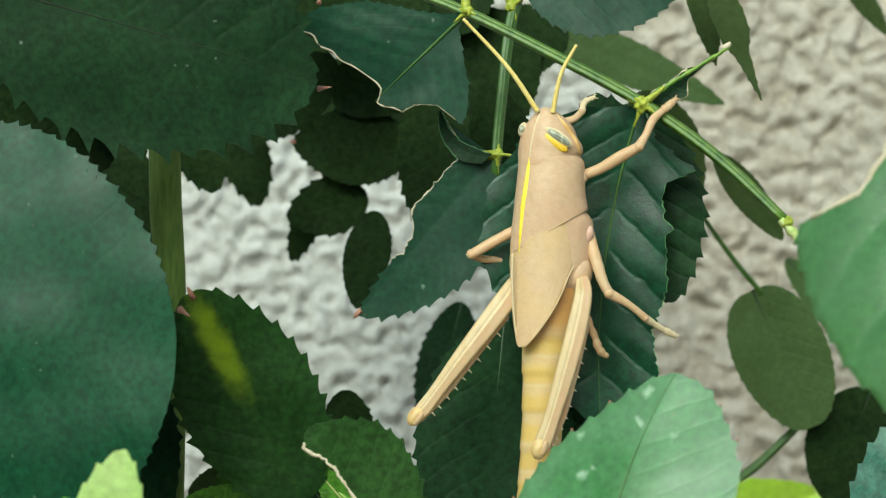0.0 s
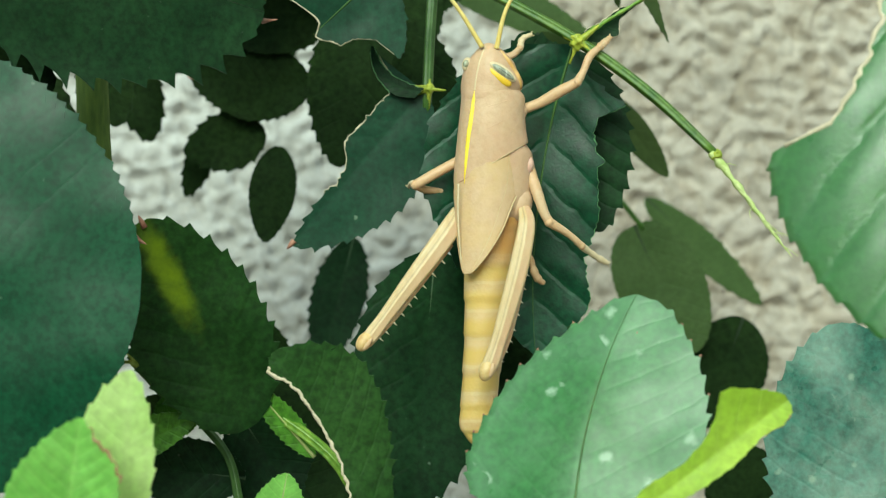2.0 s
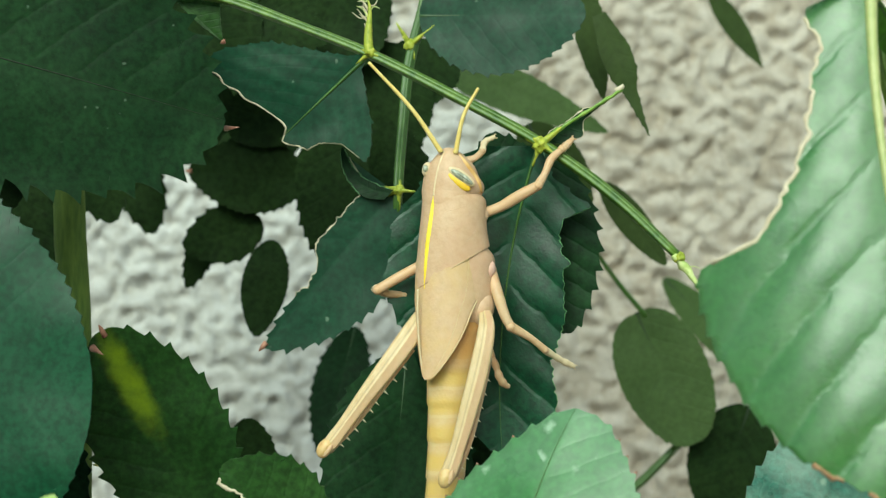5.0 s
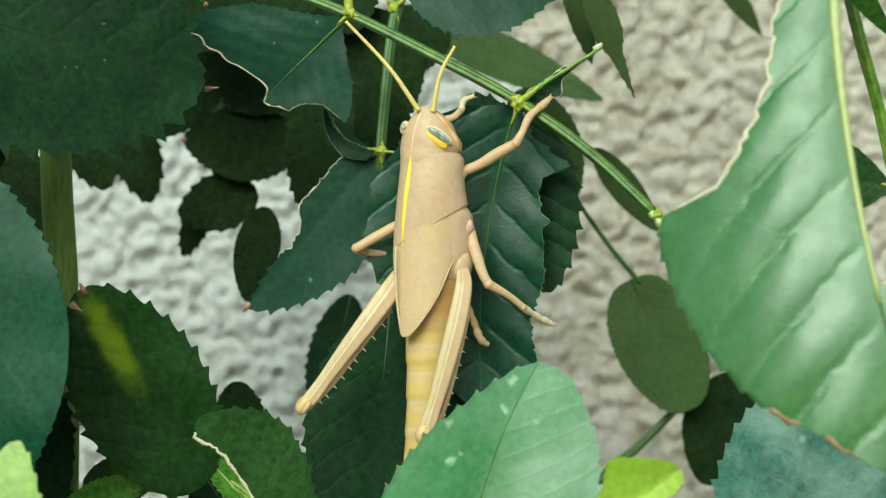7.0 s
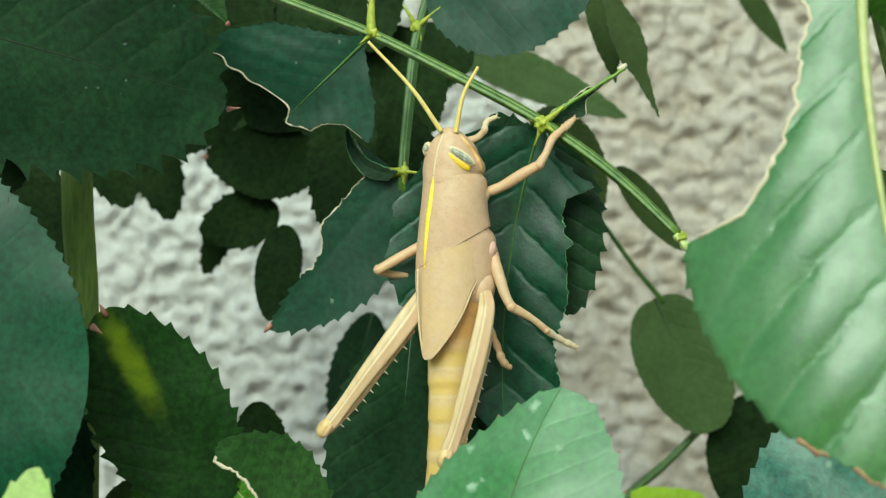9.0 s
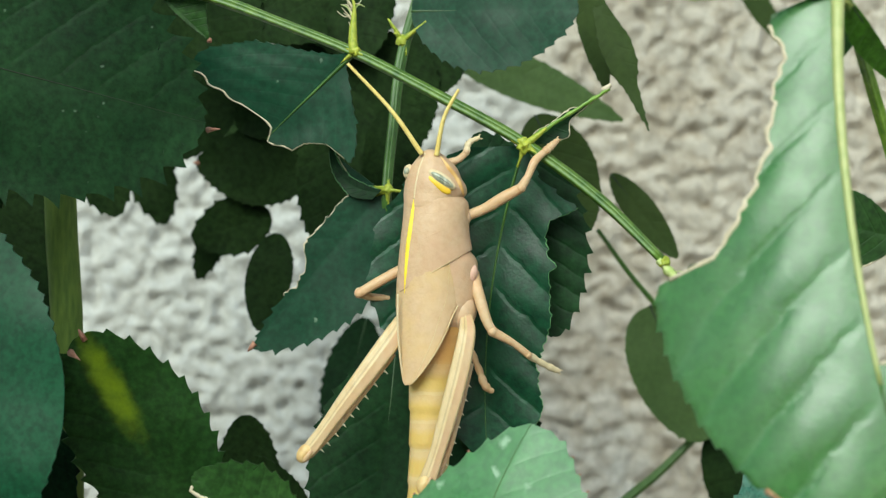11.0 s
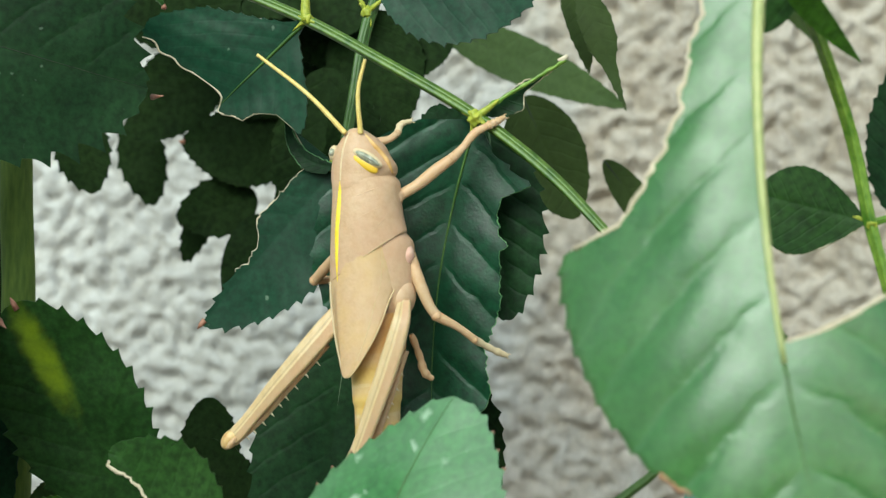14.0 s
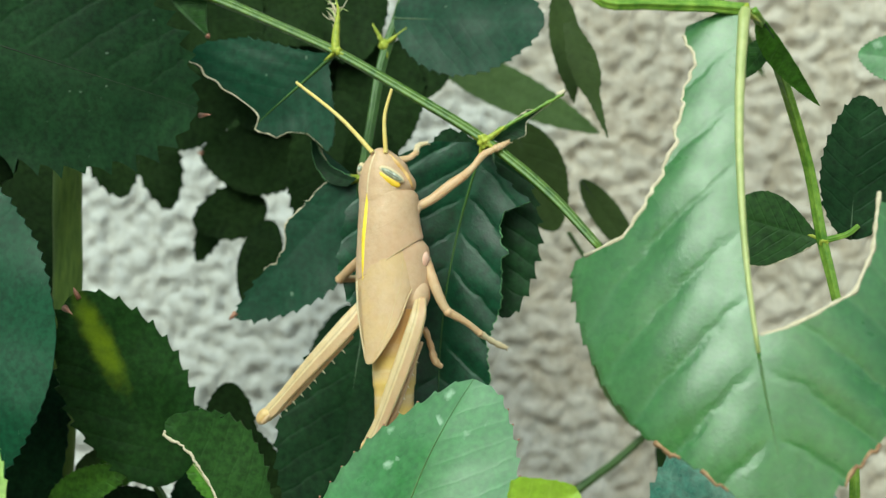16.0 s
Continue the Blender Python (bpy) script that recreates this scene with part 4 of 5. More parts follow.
leaflet((-0.04837, 0.01, 0.68025), (-0.04365, 0.008, 0.68763), 0.4, 0.4, LEAF_MID, "fresh green rose leaflet", seed=59, rows=60)
leaflet((0.07939, -0.06, 0.7485), (0.07072, -0.058, 0.74974), 0.35, 0.35, LEAF_LIGHT, "light green rose leaflet with a brown tip", seed=37, rows=60, rib=RIB_LIGHT)

# ---- the grasshopper, in millimetres about its middle ----
def skin(name, base, pale, deep, scale=350, rough=0.5, bands=None, streak=None, blush=None, front=None):
    """Waxy insect cuticle: fine speckle, pitted relief, and bands or streaks where the body has them."""
    mat, nt, bsdf = nodes_of(name)
    tc = nt.nodes.new("ShaderNodeTexCoord")
    n = add(nt, "ShaderNodeTexNoise", Scale=scale, Detail=6.0, Roughness=0.65)
    if streak:
        mp = add(nt, "ShaderNodeMapping", Scale=streak)
        nt.links.new(tc.outputs["Object"], mp.inputs["Vector"])
        nt.links.new(mp.outputs["Vector"], n.inputs["Vector"])
    else:
        nt.links.new(tc.outputs["Object"], n.inputs["Vector"])
    colour = ramp(nt, n.outputs["Fac"], [(0.3, deep), (0.52, base), (0.75, pale)])
    if blush:
        patchy = ramp(nt, noise_of(nt, 150, 3), [(0.4, (0, 0, 0)), (0.66, (1, 1, 1))])
        colour = mixed(nt, maths(nt, "MULTIPLY", patchy, 0.55), colour, blush)
    if bands:
        pitch, tone, joint_tone = bands
        sep = nt.nodes.new("ShaderNodeSeparateXYZ")
        nt.links.new(tc.outputs["Object"], sep.inputs[0])
        ph = maths(nt, "FRACT", maths(nt, "ADD", maths(nt, "MULTIPLY", sep.outputs["Z"], 1.0 / pitch), maths(nt, "MULTIPLY", noise_of(nt, 300), 0.25)))
        k = ramp(nt, ph, [(0.0, (0, 0, 0)), (0.25, (1, 1, 1)), (0.6, (1, 1, 1)), (0.85, (0, 0, 0))])
        colour = mixed(nt, k, colour, tone)
        line = maths(nt, "LESS_THAN", ph, 0.12)
        colour = mixed(nt, maths(nt, "MULTIPLY", line, 0.7), colour, joint_tone)
        if front:
            edge, tone = front
            reach = maths(nt, "MINIMUM", maths(nt, "MAXIMUM", maths(nt, "MULTIPLY", maths(nt, "SUBTRACT", sep.outputs["Z"], edge), 250.0), 0.0), 0.85)
            colour = mixed(nt, reach, colour, tone)
    nt.links.new(colour, bsdf.inputs["Base Color"])
    bsdf.inputs["Roughness"].default_value = rough
    bsdf.inputs["Subsurface Weight"].default_value = 0.12
    bsdf.inputs["Subsurface Radius"].default_value = (0.002, 0.001, 0.0005)
    pits = add(nt, "ShaderNodeTexVoronoi", Scale=1900.0)
    nt.links.new(tc.outputs["Object"], pits.inputs["Vector"])
    bumped(nt, bsdf, maths(nt, "ADD", maths(nt, "MULTIPLY", pits.outputs["Distance"], 0.4), n.outputs["Fac"]), 0.22, 0.0003)
    return mat


CUTICLE = skin("tan grasshopper cuticle", (0.541, 0.366, 0.224), (0.578, 0.402, 0.257), (0.494, 0.321, 0.186), 900, blush=(0.57, 0.35, 0.225))
WING = skin("tan wing cover", (0.556, 0.38, 0.222), (0.584, 0.407, 0.247), (0.518, 0.343, 0.188), 800, 0.5, blush=(0.6, 0.41, 0.17))
BELLY = skin("banded yellow abdomen", (0.577, 0.409, 0.195), (0.605, 0.446, 0.233), (0.53, 0.344, 0.14), 300, 0.42, (0.0043, (0.586, 0.4, 0.121), (0.605, 0.456, 0.233)), front=(-0.0155, (0.54, 0.28, 0.09)))
FEMUR = skin("pinkish tan thigh", (0.53, 0.363, 0.205), (0.558, 0.391, 0.233), (0.493, 0.321, 0.177), 600, 0.45, None, (1.5, 1.5, 0.6), blush=(0.55, 0.33, 0.2))
FEMUR_PALE = skin("cream thigh keel", (0.567, 0.428, 0.233), (0.605, 0.465, 0.27), (0.521, 0.372, 0.186), 600, 0.45, None, (1.5, 1.5, 0.6))
FEMUR_OLIVE = skin("olive thigh groove", (0.456, 0.339, 0.181), (0.502, 0.381, 0.214), (0.4, 0.288, 0.149), 600, 0.5, None, (1.5, 1.5, 0.6))
KNEE = skin("yellowish tan knee", (0.614, 0.428, 0.186), (0.67, 0.502, 0.26), (0.502, 0.307, 0.121), 700, 0.45)
ORANGE = plain_material("orange-yellow cheek", (0.68, 0.4, 0.02), (0.8, 0.55, 0.04), 600, 0.45)
PUPIL = plain_material("dark eye line", (0.05, 0.05, 0.035), (0.12, 0.12, 0.09), 900, 0.25)
LIMB = skin("pinkish tan leg", (0.539, 0.372, 0.214), (0.586, 0.428, 0.27), (0.493, 0.316, 0.167), 700, blush=(0.58, 0.33, 0.17))
FACE = plain_material("orange-tan face band", (0.6, 0.34, 0.1), (0.68, 0.46, 0.2), 700, 0.5)
YELLOW = plain_material("yellow stripe", (0.78, 0.55, 0.015), (0.9, 0.74, 0.06), 500, 0.45)
FEELER = plain_material("yellow antenna", (0.7, 0.5, 0.12), (0.8, 0.66, 0.25), 900, 0.45)
EYE = skin("striped grey eye", (0.34, 0.36, 0.27), (0.58, 0.6, 0.48), (0.16, 0.17, 0.12), 900, 0.2, None, (3.0, 1, 0.4))
CLAW = plain_material("pale foot", (0.56, 0.44, 0.26), (0.68, 0.56, 0.36), 900, 0.5)
SPINE = plain_material("pale spine", (0.7, 0.6, 0.42), (0.82, 0.74, 0.55), 900, 0.5)

MM = 0.001
hopper = new("grasshopper")
HOME = Vector((0.003, -0.003, 0.722))
hopper.location = HOME
tagged(hopper, "tan grasshopper with a yellow back stripe on the rose leaves", "grasshopper")


def loft(bm, rings, sides=32, keel=0.0, sag=0.0):
    """A closed body of rings (left, right, height, front, back) in mm; keel raises a ridge on the left front, sag slants the last rings."""
    made = []
    for i, (xl, xr, z, yf, yb) in enumerate(rings):
        cx, rx, cy, ry = (xl + xr) / 2, (xr - xl) / 2, (yf + yb) / 2, (yb - yf) / 2
        ring = []
        for k in range(sides):
            ang = 2 * math.pi * k / sides
            c, s = math.cos(ang), math.sin(ang)
            ridge = 1 + keel * math.exp(-((ang - math.radians(215)) / 0.22) ** 2)
            x, y = cx + rx * c * ridge, cy + ry * s * ridge
            ring.append(bm.verts.new(Vector((x, y, z + sag * (i / (len(rings) - 1)) * (x - cx))) * MM))
        made.append(ring)
    for a, b in zip(made, made[1:]):
        for k in range(sides):
            bm.faces.new((a[k], a[(k + 1) % sides], b[(k + 1) % sides], b[k]))
    bm.faces.new(made[0])
    bm.faces.new(made[-1][::-1])
    bmesh.ops.recalc_face_normals(bm, faces=bm.faces)


def ringed(rows, n):
    return [tuple(q) for q in glide(rows, n)]


def row(left, right, front, back):
    """A ring from its left and right edge points and its depth."""
    return (left[0], right[0], (left[2] + right[2]) / 2, front, back)


# head: a rounded cone that runs on into the shield
def front_of(rows, x, z, sag=0.0):
    """The front surface of a lofted body at x and z."""
    best = None
    for i, (xl, xr, zz, yf, yb) in enumerate(rows):
        cx = (xl + xr) / 2
        d = abs(zz + sag * i / (len(rows) - 1) * (x - cx) - z)
        if best is None or d < best[0]:
            u = max(-0.98, min(0.98, (x - cx) / ((xr - xl) / 2)))
            best = (d, (yf + yb) / 2 - (yb - yf) / 2 * math.sqrt(1 - u * u))
    return best[1]


def laid(rows, points, sag=0.0, out=0.0):
    """Points moved on to a body's front."""
    return [Vector((p[0], front_of(rows, p[0], p[2], sag) - out, p[2])) * MM for p in points]


HEAD = ringed([row((-0.3, -2, 19.76), (0.85, -2, 19.74), -3.2, -1.8), row((-0.83, -2, 19.5), (1.47, -2, 19.47), -3.9, -0.8), row((-1.36, -2, 18.97), (2.25, -2, 18.93), -4.5, 0.2), row((-2.08, -2, 18.18), (3.2, -2, 18.12), -4.9, 1.2), row((-3.1, -2, 16.86), (4.4, -2, 16.78), -5.3, 2.2),
               row((-3.6, -2, 15.45), (4.96, -2, 15.35), -5.5, 2.8), row((-3.87, -2, 14.03), (5.74, -2, 13.93), -5.6, 3.0), row((-3.97, -2, 13.06), (5.73, -2, 12.95), -5.55, 3.0), row((-3.93, -2, 12.26), (5.2, -2, 12.16), -5.57, 2.8), row((-3.89, -2, 11.38), (4.75, -2, 11.28), -5.55, 2.6), row((-3.72, -2, 9.96), (4.56, -2, 9.87), -5.3, 2.4)], 44)
bm = bmesh.new()
loft(bm, HEAD, 36, keel=0.03)
head = part("head", bm, CUTICLE, hopper)


def bead(at, radii, tilt, material, name, parent, label=""):
    bm = bmesh.new()
    bmesh.ops.create_uvsphere(bm, u_segments=24, v_segments=16, radius=1.0)
    m = Matrix.Translation(Vector(at) * MM) @ Matrix.Rotation(radians(tilt), 4, "Y") @ Matrix.Diagonal((*[r * MM for r in radii], 1))
    bmesh.ops.transform(bm, matrix=m, verts=bm.verts)
    return part(name, bm, material, parent, label)


eye_tilt = 35
bead((1.72, -5.2, 14.25), (2.25, 0.5, 0.82), eye_tilt + 3, ORANGE, "eye_patch", head, "orange-yellow patch below the eye")
bead((2.2, -5.26, 15.0), (2.45, 0.62, 0.88), eye_tilt, CLAW, "eye_ring", head, "cream ring round the eye")
bead((2.24, -5.44, 14.95), (2.1, 0.66, 0.6), eye_tilt, EYE, "eye", head, "striped grey oval eye")
bead((2.3, -5.72, 14.93), (1.6, 0.4, 0.17), eye_tilt, PUPIL, "eye_line", head, "dark line across the eye")
bead((-3.1, -2.6, 16.45), (0.75, 0.9, 1.15), 12, CLAW, "eye_ring", head, "cream ring round the eye")
bead((-3.25, -3.0, 16.5), (0.5, 0.7, 0.65), 12, EYE, "eye", head, "striped grey oval eye")
bm = bmesh.new()
ring_tube(bm, laid(HEAD, glide([(1.87, -4, 18.66), (3.54, -5, 16.31), (4.83, -5, 14.28), (5.34, -5, 12.7)], 24)), [0.0001 + 0.00032 * math.sin(math.pi * i / 24) for i in range(24)], 8, 0.7)
part("face_band", bm, FACE, head, "orange band down the face")
bm = bmesh.new()
ring_tube(bm, laid(HEAD, glide([(-0.4, -4, 19.04), (-1.34, -5, 16.37), (-1.88, -5, 13.75), (-2.07, -5, 12.09)], 24), 0, -0.05), [0.00016] * 24, 8, 0.7)
part("face_band", bm, CLAW, head, "pale ridge along the crown")
# chest under the shield
bm = bmesh.new()
loft(bm, ringed([row((-3.35, -2, 10.36), (4.62, -2, 10.38), -4.6, 2.6), row((-4.24, -2, 5.49), (5.31, -2, 5.52), -4.9, 3.4), row((-4.6, -2, 2.67), (7.25, -2, 2.69), -4.9, 3.5), row((-4.78, -2, 0.2), (7.2, -2, 0.21), -4.8, 3.6),
                 row((-4.79, -2, -4.21), (7.05, -2, -4.2), -4.6, 3.8), row((-4.62, -2, -6.4), (6.3, -2, -6.4), -4.3, 3.6), row((-3.9, -2, -8.4), (5.0, -2, -8.4), -3.3, 3.0)], 26), keel=0.04)
part("thorax", bm, CUTICLE, hopper)
# shield with cross grooves
bm = bmesh.new()
SHIELD = ringed([row((-3.52, -2, 13.32), (4.68, -2, 13.23), -5.2, 2.4), row((-3.88, -2, 12.17), (5.29, -2, 12.07), -5.52, 2.6), row((-4.03, -2, 10.85), (5.98, -2, 10.74), -5.62, 2.8), row((-4.44, -2, 7.93), (6.04, -2, 7.82), -5.85, 3.0), row((-4.91, -2, 4.41), (6.19, -2, 4.29), -5.75, 2.9), row((-5.19, -2, 1.67), (6.5, -2, 1.56), -5.5, 2.7), row((-5.14, -2, 1.05), (6.5, -2, 0.94), -5.42, 2.6)], 48)
SHIELD = [(a, b - 0.02 * (i in (22, 34)), z, f + 0.015 * (i in (22, 34)), k) for i, (a, b, z, f, k) in enumerate(SHIELD)]
loft(bm, SHIELD, 44, 0.02, 0.58)
shield = part("pronotum", bm, CUTICLE, hopper, "saddle-shaped tan neck shield")
bm = bmesh.new()
ring_tube(bm, laid(SHIELD, glide([(-4.4, -5, -1.75), (-2.0, -5, -0.55), (0.7, -5, 1.05), (3.2, -5, 2.5), (5.6, -5, 3.9)], 40), 0.58, -0.03), [0.00003 + 0.00005 * math.sin(math.pi * i / 39) for i in range(40)], 6)
part("shield_margin", bm, FEMUR_PALE, shield, "fine pale hind margin of the shield")
for line in ([(-1.2, -5, 9.3), (1.5, -5, 10.1), (4.2, -5, 10.9)], [(-1.6, -5, 5.6), (1.4, -5, 7.0), (4.6, -5, 8.5)], [(2.2, -5, 4.2), (3.6, -5, 5.9), (5.0, -5, 7.4)]):
    bm = bmesh.new()
    ring_tube(bm, laid(SHIELD, glide(line, 20), 0.58, -0.06), [0.00003 + 0.00007 * math.sin(math.pi * i / 19) for i in range(20)], 6)
    part("shield_fold", bm, CUTICLE, shield)
# abdomen in overlapping segments
bm = bmesh.new()
segs = ringed([row((-3.9, -2, -5.2), (5.6, -2, -5.2), -3.9, 3.2), row((-3.74, -2, -8.79), (5.5, -2, -8.79), -3.8, 3.2), row((-3.57, -2, -15.66), (4.19, -2, -15.66), -3.2, 3.4), row((-3.49, -2, -21.8), (3.29, -2, -21.81), -2.8, 3.4), row((-3.68, -2, -28.82), (2.48, -2, -28.83), -2.4, 3.2),
               row((-4.13, -2, -35.82), (1.58, -2, -35.84), -2.0, 2.8), row((-4.32, -2, -39.75), (0.87, -2, -39.77), -1.6, 2.2), row((-3.09, -2, -41.94), (-0.45, -2, -41.95), -0.8, 1.2), row((-2.21, -2, -42.73), (-1.33, -2, -42.73), 0.0, 0.5)], 81)
segs = [(a - 0.2 * ((i % 10) / 10 - 0.5), b + 0.2 * ((i % 10) / 10 - 0.5), z, f - 0.2 * ((i % 10) / 10 - 0.5), k) for i, (a, b, z, f, k) in enumerate(segs)]
loft(bm, segs, 32, 0.03)
part("abdomen", bm, BELLY, hopper, "yellow banded tapering abdomen")


def shell(name, edges, lift, material, label, bulge=5.0, mid=0.0):
    """A curved cover over the body between left and right edge points, 0.35 mm thick."""
    bm = bmesh.new()
    n, m = 40, 18
    rows_l, rows_r = glide([e[0] for e in edges], n), glide([e[1] for e in edges], n)
    outer, under = [], []
    for l, r in zip(rows_l, rows_r):
        o, u = [], []
        for j in range(m + 1):
            k = j / m
            q = l + (r - l) * k
            h = math.sqrt(max(1 - (abs(q[0] - mid) / 6.1) ** 2, 0.03))
            vein = 0.02 * math.sin(k * 30)
            q[1] = 0.4 - (bulge + lift) * h - vein
            o.append(bm.verts.new(Vector(q) * MM))
            u.append(bm.verts.new(Vector((q[0], q[1] + 0.35, q[2])) * MM))
        outer.append(o), under.append(u)
    for i in range(n - 1):
        for j in range(m):
            bm.faces.new((outer[i][j], outer[i][j + 1], outer[i + 1][j + 1], outer[i + 1][j]))
            bm.faces.new((under[i][j], under[i + 1][j], under[i + 1][j + 1], under[i][j + 1]))
        for j in (0, m):
            bm.faces.new((outer[i][j], outer[i + 1][j], under[i + 1][j], under[i][j]))
    for i in (0, n - 1):
        for j in range(m):
            bm.faces.new((outer[i][j], outer[i][j + 1], under[i][j + 1], under[i][j]))
    bmesh.ops.recalc_face_normals(bm, faces=bm.faces)
    lines = [[v.co.copy() for v in (r[m] for r in outer)], [r[int(m * 0.82)].co.copy() for r in outer]]
    ob = part(name, bm, material, hopper, label)
    for line, girth in zip(lines, (0.00012, 0.00006)):
        bm = bmesh.new()
        ring_tube(bm, line, [girth * (0.4 + 0.6 * math.sin(math.pi * (0.08 + 0.84 * i / (n - 1)))) for i in range(n)], 6)
        part("wing_rim", bm, FEMUR_PALE, ob, "pale rim of the wing pad")
    return ob


shell("wing_cover", [((-4.96, -2, -0.33), (5.66, -2, 4.99)), ((-5.23, -2, -3.33), (4.93, -2, -2.62)), ((-5.14, -2, -5.54), (3.51, -2, -5.79)), ((-4.97, -2, -8.18), (2.35, -2, -8.62)), ((-4.8, -2, -11.26), (0.75, -2, -11.5)), ((-4.45, -2, -13.9), (-0.95, -2, -13.9)), ((-4.1, -2, -15.66), (-2.3, -2, -15.5)), ((-3.8, -2, -16.1), (-3.0, -2, -16.1))], 0.84, WING, "short tan wing pad", 5.0, 0.2)
# yellow stripe along the back
bm = bmesh.new()
ring_tube(bm, laid(SHIELD, glide([(-1.98, -5, 12.52), (-2.53, -5, 8.07), (-2.99, -5, 4.93), (-3.36, -5, 1.53), (-3.7, -5, -2.2)], 40), 0.58), [0.00005 + 0.00041 * math.sin(math.pi * (i / 39) ** 0.8) ** 0.7 * (1 + 0.25 * noise.noise(Vector((i * 0.7, 0, 0)))) for i in range(40)], 8, 0.4)
part("back_stripe", bm, YELLOW, hopper, "bright yellow line along the back")
bm = bmesh.new()
ring_tube(bm, [Vector(q[:3]) * MM for q in glide([(-4.69, -4.6, -2.23), (-4.77, -4.5, -6.07), (-4.59, -4.2, -10.42), (-4.1, -3.4, -15.22)], 24)], [0.00014] * 24, 8, 0.7)
part("wing_seam", bm, CLAW, hopper, "pale seam along the wing pads")


for a, b, c in (((3.6, -5.5, 0.3), (4.71, -5, -0.55), (5.22, -5, -1.08)), ((3.04, -5.5, -4.64), (3.11, -5.5, -5.94), (2.75, -5.5, -7.24)), ((-2.41, -5.4, -1.98), (-2.69, -5.3, -4.15), (-2.73, -5, -7.61))):
    bm = bmesh.new()
    ring_tube(bm, [Vector((q[0], 0.4 - 5.68 * math.sqrt(max(1 - ((q[0] - 0.2) / 6.1) ** 2, 0.03)), q[2])) * MM for q in glide([a, b, c], 12)], [0.00004 + 0.00013 * math.sin(math.pi * i / 11) for i in range(12)], 6)
    part("wing_vein", bm, WING, hopper, "pale raised wing vein")

PINK = skin("pink joint skin", (0.68, 0.42, 0.32), (0.74, 0.5, 0.4), (0.58, 0.34, 0.25), 700, 0.4)
for spot, size, tall, tone in (((6.2, -1.9, 0.8), 1.15, 1.35, PINK), ((4.8, -1.6, -5.2), 2.3, 1.3, CUTICLE), ((5.5, -1.6, 9.2), 0.9, 1.3, CUTICLE)):
    bead(spot, (size, size * 0.9, size * tall), 15, tone, "coxa", hopper)


def jointed(name, label, hip, segments):
    """A leg hung at its hip: segments of (part name, material, points with radius), each a mesh of its own under the thigh; what lies past the knee turns about the knee."""
    hip = Vector(hip)
    knee = Vector(segments[0][2][-1][:3])
    first, shins = None, []
    for seg, material, pts in segments:
        origin = knee if first else hip
        bm = bmesh.new()
        if seg == "foot":
            g = glide(pts, 24)
            radii = [max(q[3], 0.06) * (1 + 0.28 * abs(math.sin(i * math.pi / 6))) for i, q in enumerate(g)]
        else:
            g = glide(pts, 28)
            radii = [max(q[3], 0.06) * (1 + 0.07 * noise.noise(Vector(q[:3]) * 0.9)) for q in g]
        ring_tube(bm, [(Vector(q[:3]) - origin) * MM for q in g], [r * MM for r in radii], 14, 0.85)
        for q in (g[0], g[-1]):
            bmesh.ops.create_icosphere(bm, subdivisions=2, radius=q[3] * 1.1 * MM, matrix=Matrix.Translation((Vector(q[:3]) - origin) * MM))
        if seg == "foot":
            end, way = Vector(g[-1][:3]), (Vector(g[-1][:3]) - Vector(g[-4][:3])).normalized()
            across = way.cross(Vector((0, 1, 0))).normalized()
            for k in (-1, 1):
                ring_tube(bm, [(q - origin) * MM for q in (end, end + way * 0.4 + across * 0.35 * k, end + way * 0.7 + across * 0.3 * k + Vector((0, 0.3, 0)))], [0.00016, 0.00011, 0.00003], 6)
        if first is None:
            first = part(name, bm, material, hopper, label)
            first.location = hip * MM
        else:
            shin = part(seg, bm, material, first)
            shin.location = (knee - hip) * MM
            shins.append(shin)
    first_knee[first.name] = (knee, shins)
    return first


first_knee = {}


def thigh(label, hip, pts, flip=1):
    """A long hind thigh, flattened, with a pale keel along each edge and down its middle and an olive groove between."""
    hip = Vector(hip)
    outline = [(-1.0, 0.05, 0), (-0.93, 0.3, 0), (-0.8, 0.42, 0), (-0.6, 0.44, 0), (-0.4, 0.44, 1), (-0.2, 0.48, 0), (-0.08, 0.55, 0), (0.04, 0.55, 2), (0.1, 0.54, 2), (0.35, 0.5, 2), (0.6, 0.46, 2), (0.78, 0.46, 0), (0.92, 0.34, 0), (1.0, 0.05, 2), (0.7, -0.5, 2), (0.0, -0.7, 2), (-0.7, -0.5, 2)]
    g = glide(pts, 44)
    bm = bmesh.new()
    rings = []
    for i, q in enumerate(g):
        d = Vector(g[min(i + 1, 43)][:3]) - Vector(g[max(i - 1, 0)][:3])
        d.normalize()
        up = Vector((0, -1, 0))
        up = (up - d * up.dot(d)).normalized()
        side = d.cross(up) * -flip
        rings.append([bm.verts.new((Vector(q[:3]) - hip + side * (u * q[3]) + up * (v * q[3] * 1.05)) * MM) for u, v, k in outline])
    m = len(outline)
    for i, (a, b) in enumerate(zip(rings, rings[1:])):
        for k in range(m):
            fc = bm.faces.new((a[k], a[(k + 1) % m], b[(k + 1) % m], b[k]))
            fc.material_index = outline[k][2]
    bm.faces.new(rings[0])
    bm.faces.new(rings[-1])
    bmesh.ops.recalc_face_normals(bm, faces=bm.faces)
    ob = part("hind_leg", bm, [FEMUR_PALE, FEMUR_OLIVE, FEMUR], hopper, label)
    ob.location = hip * MM
    return ob


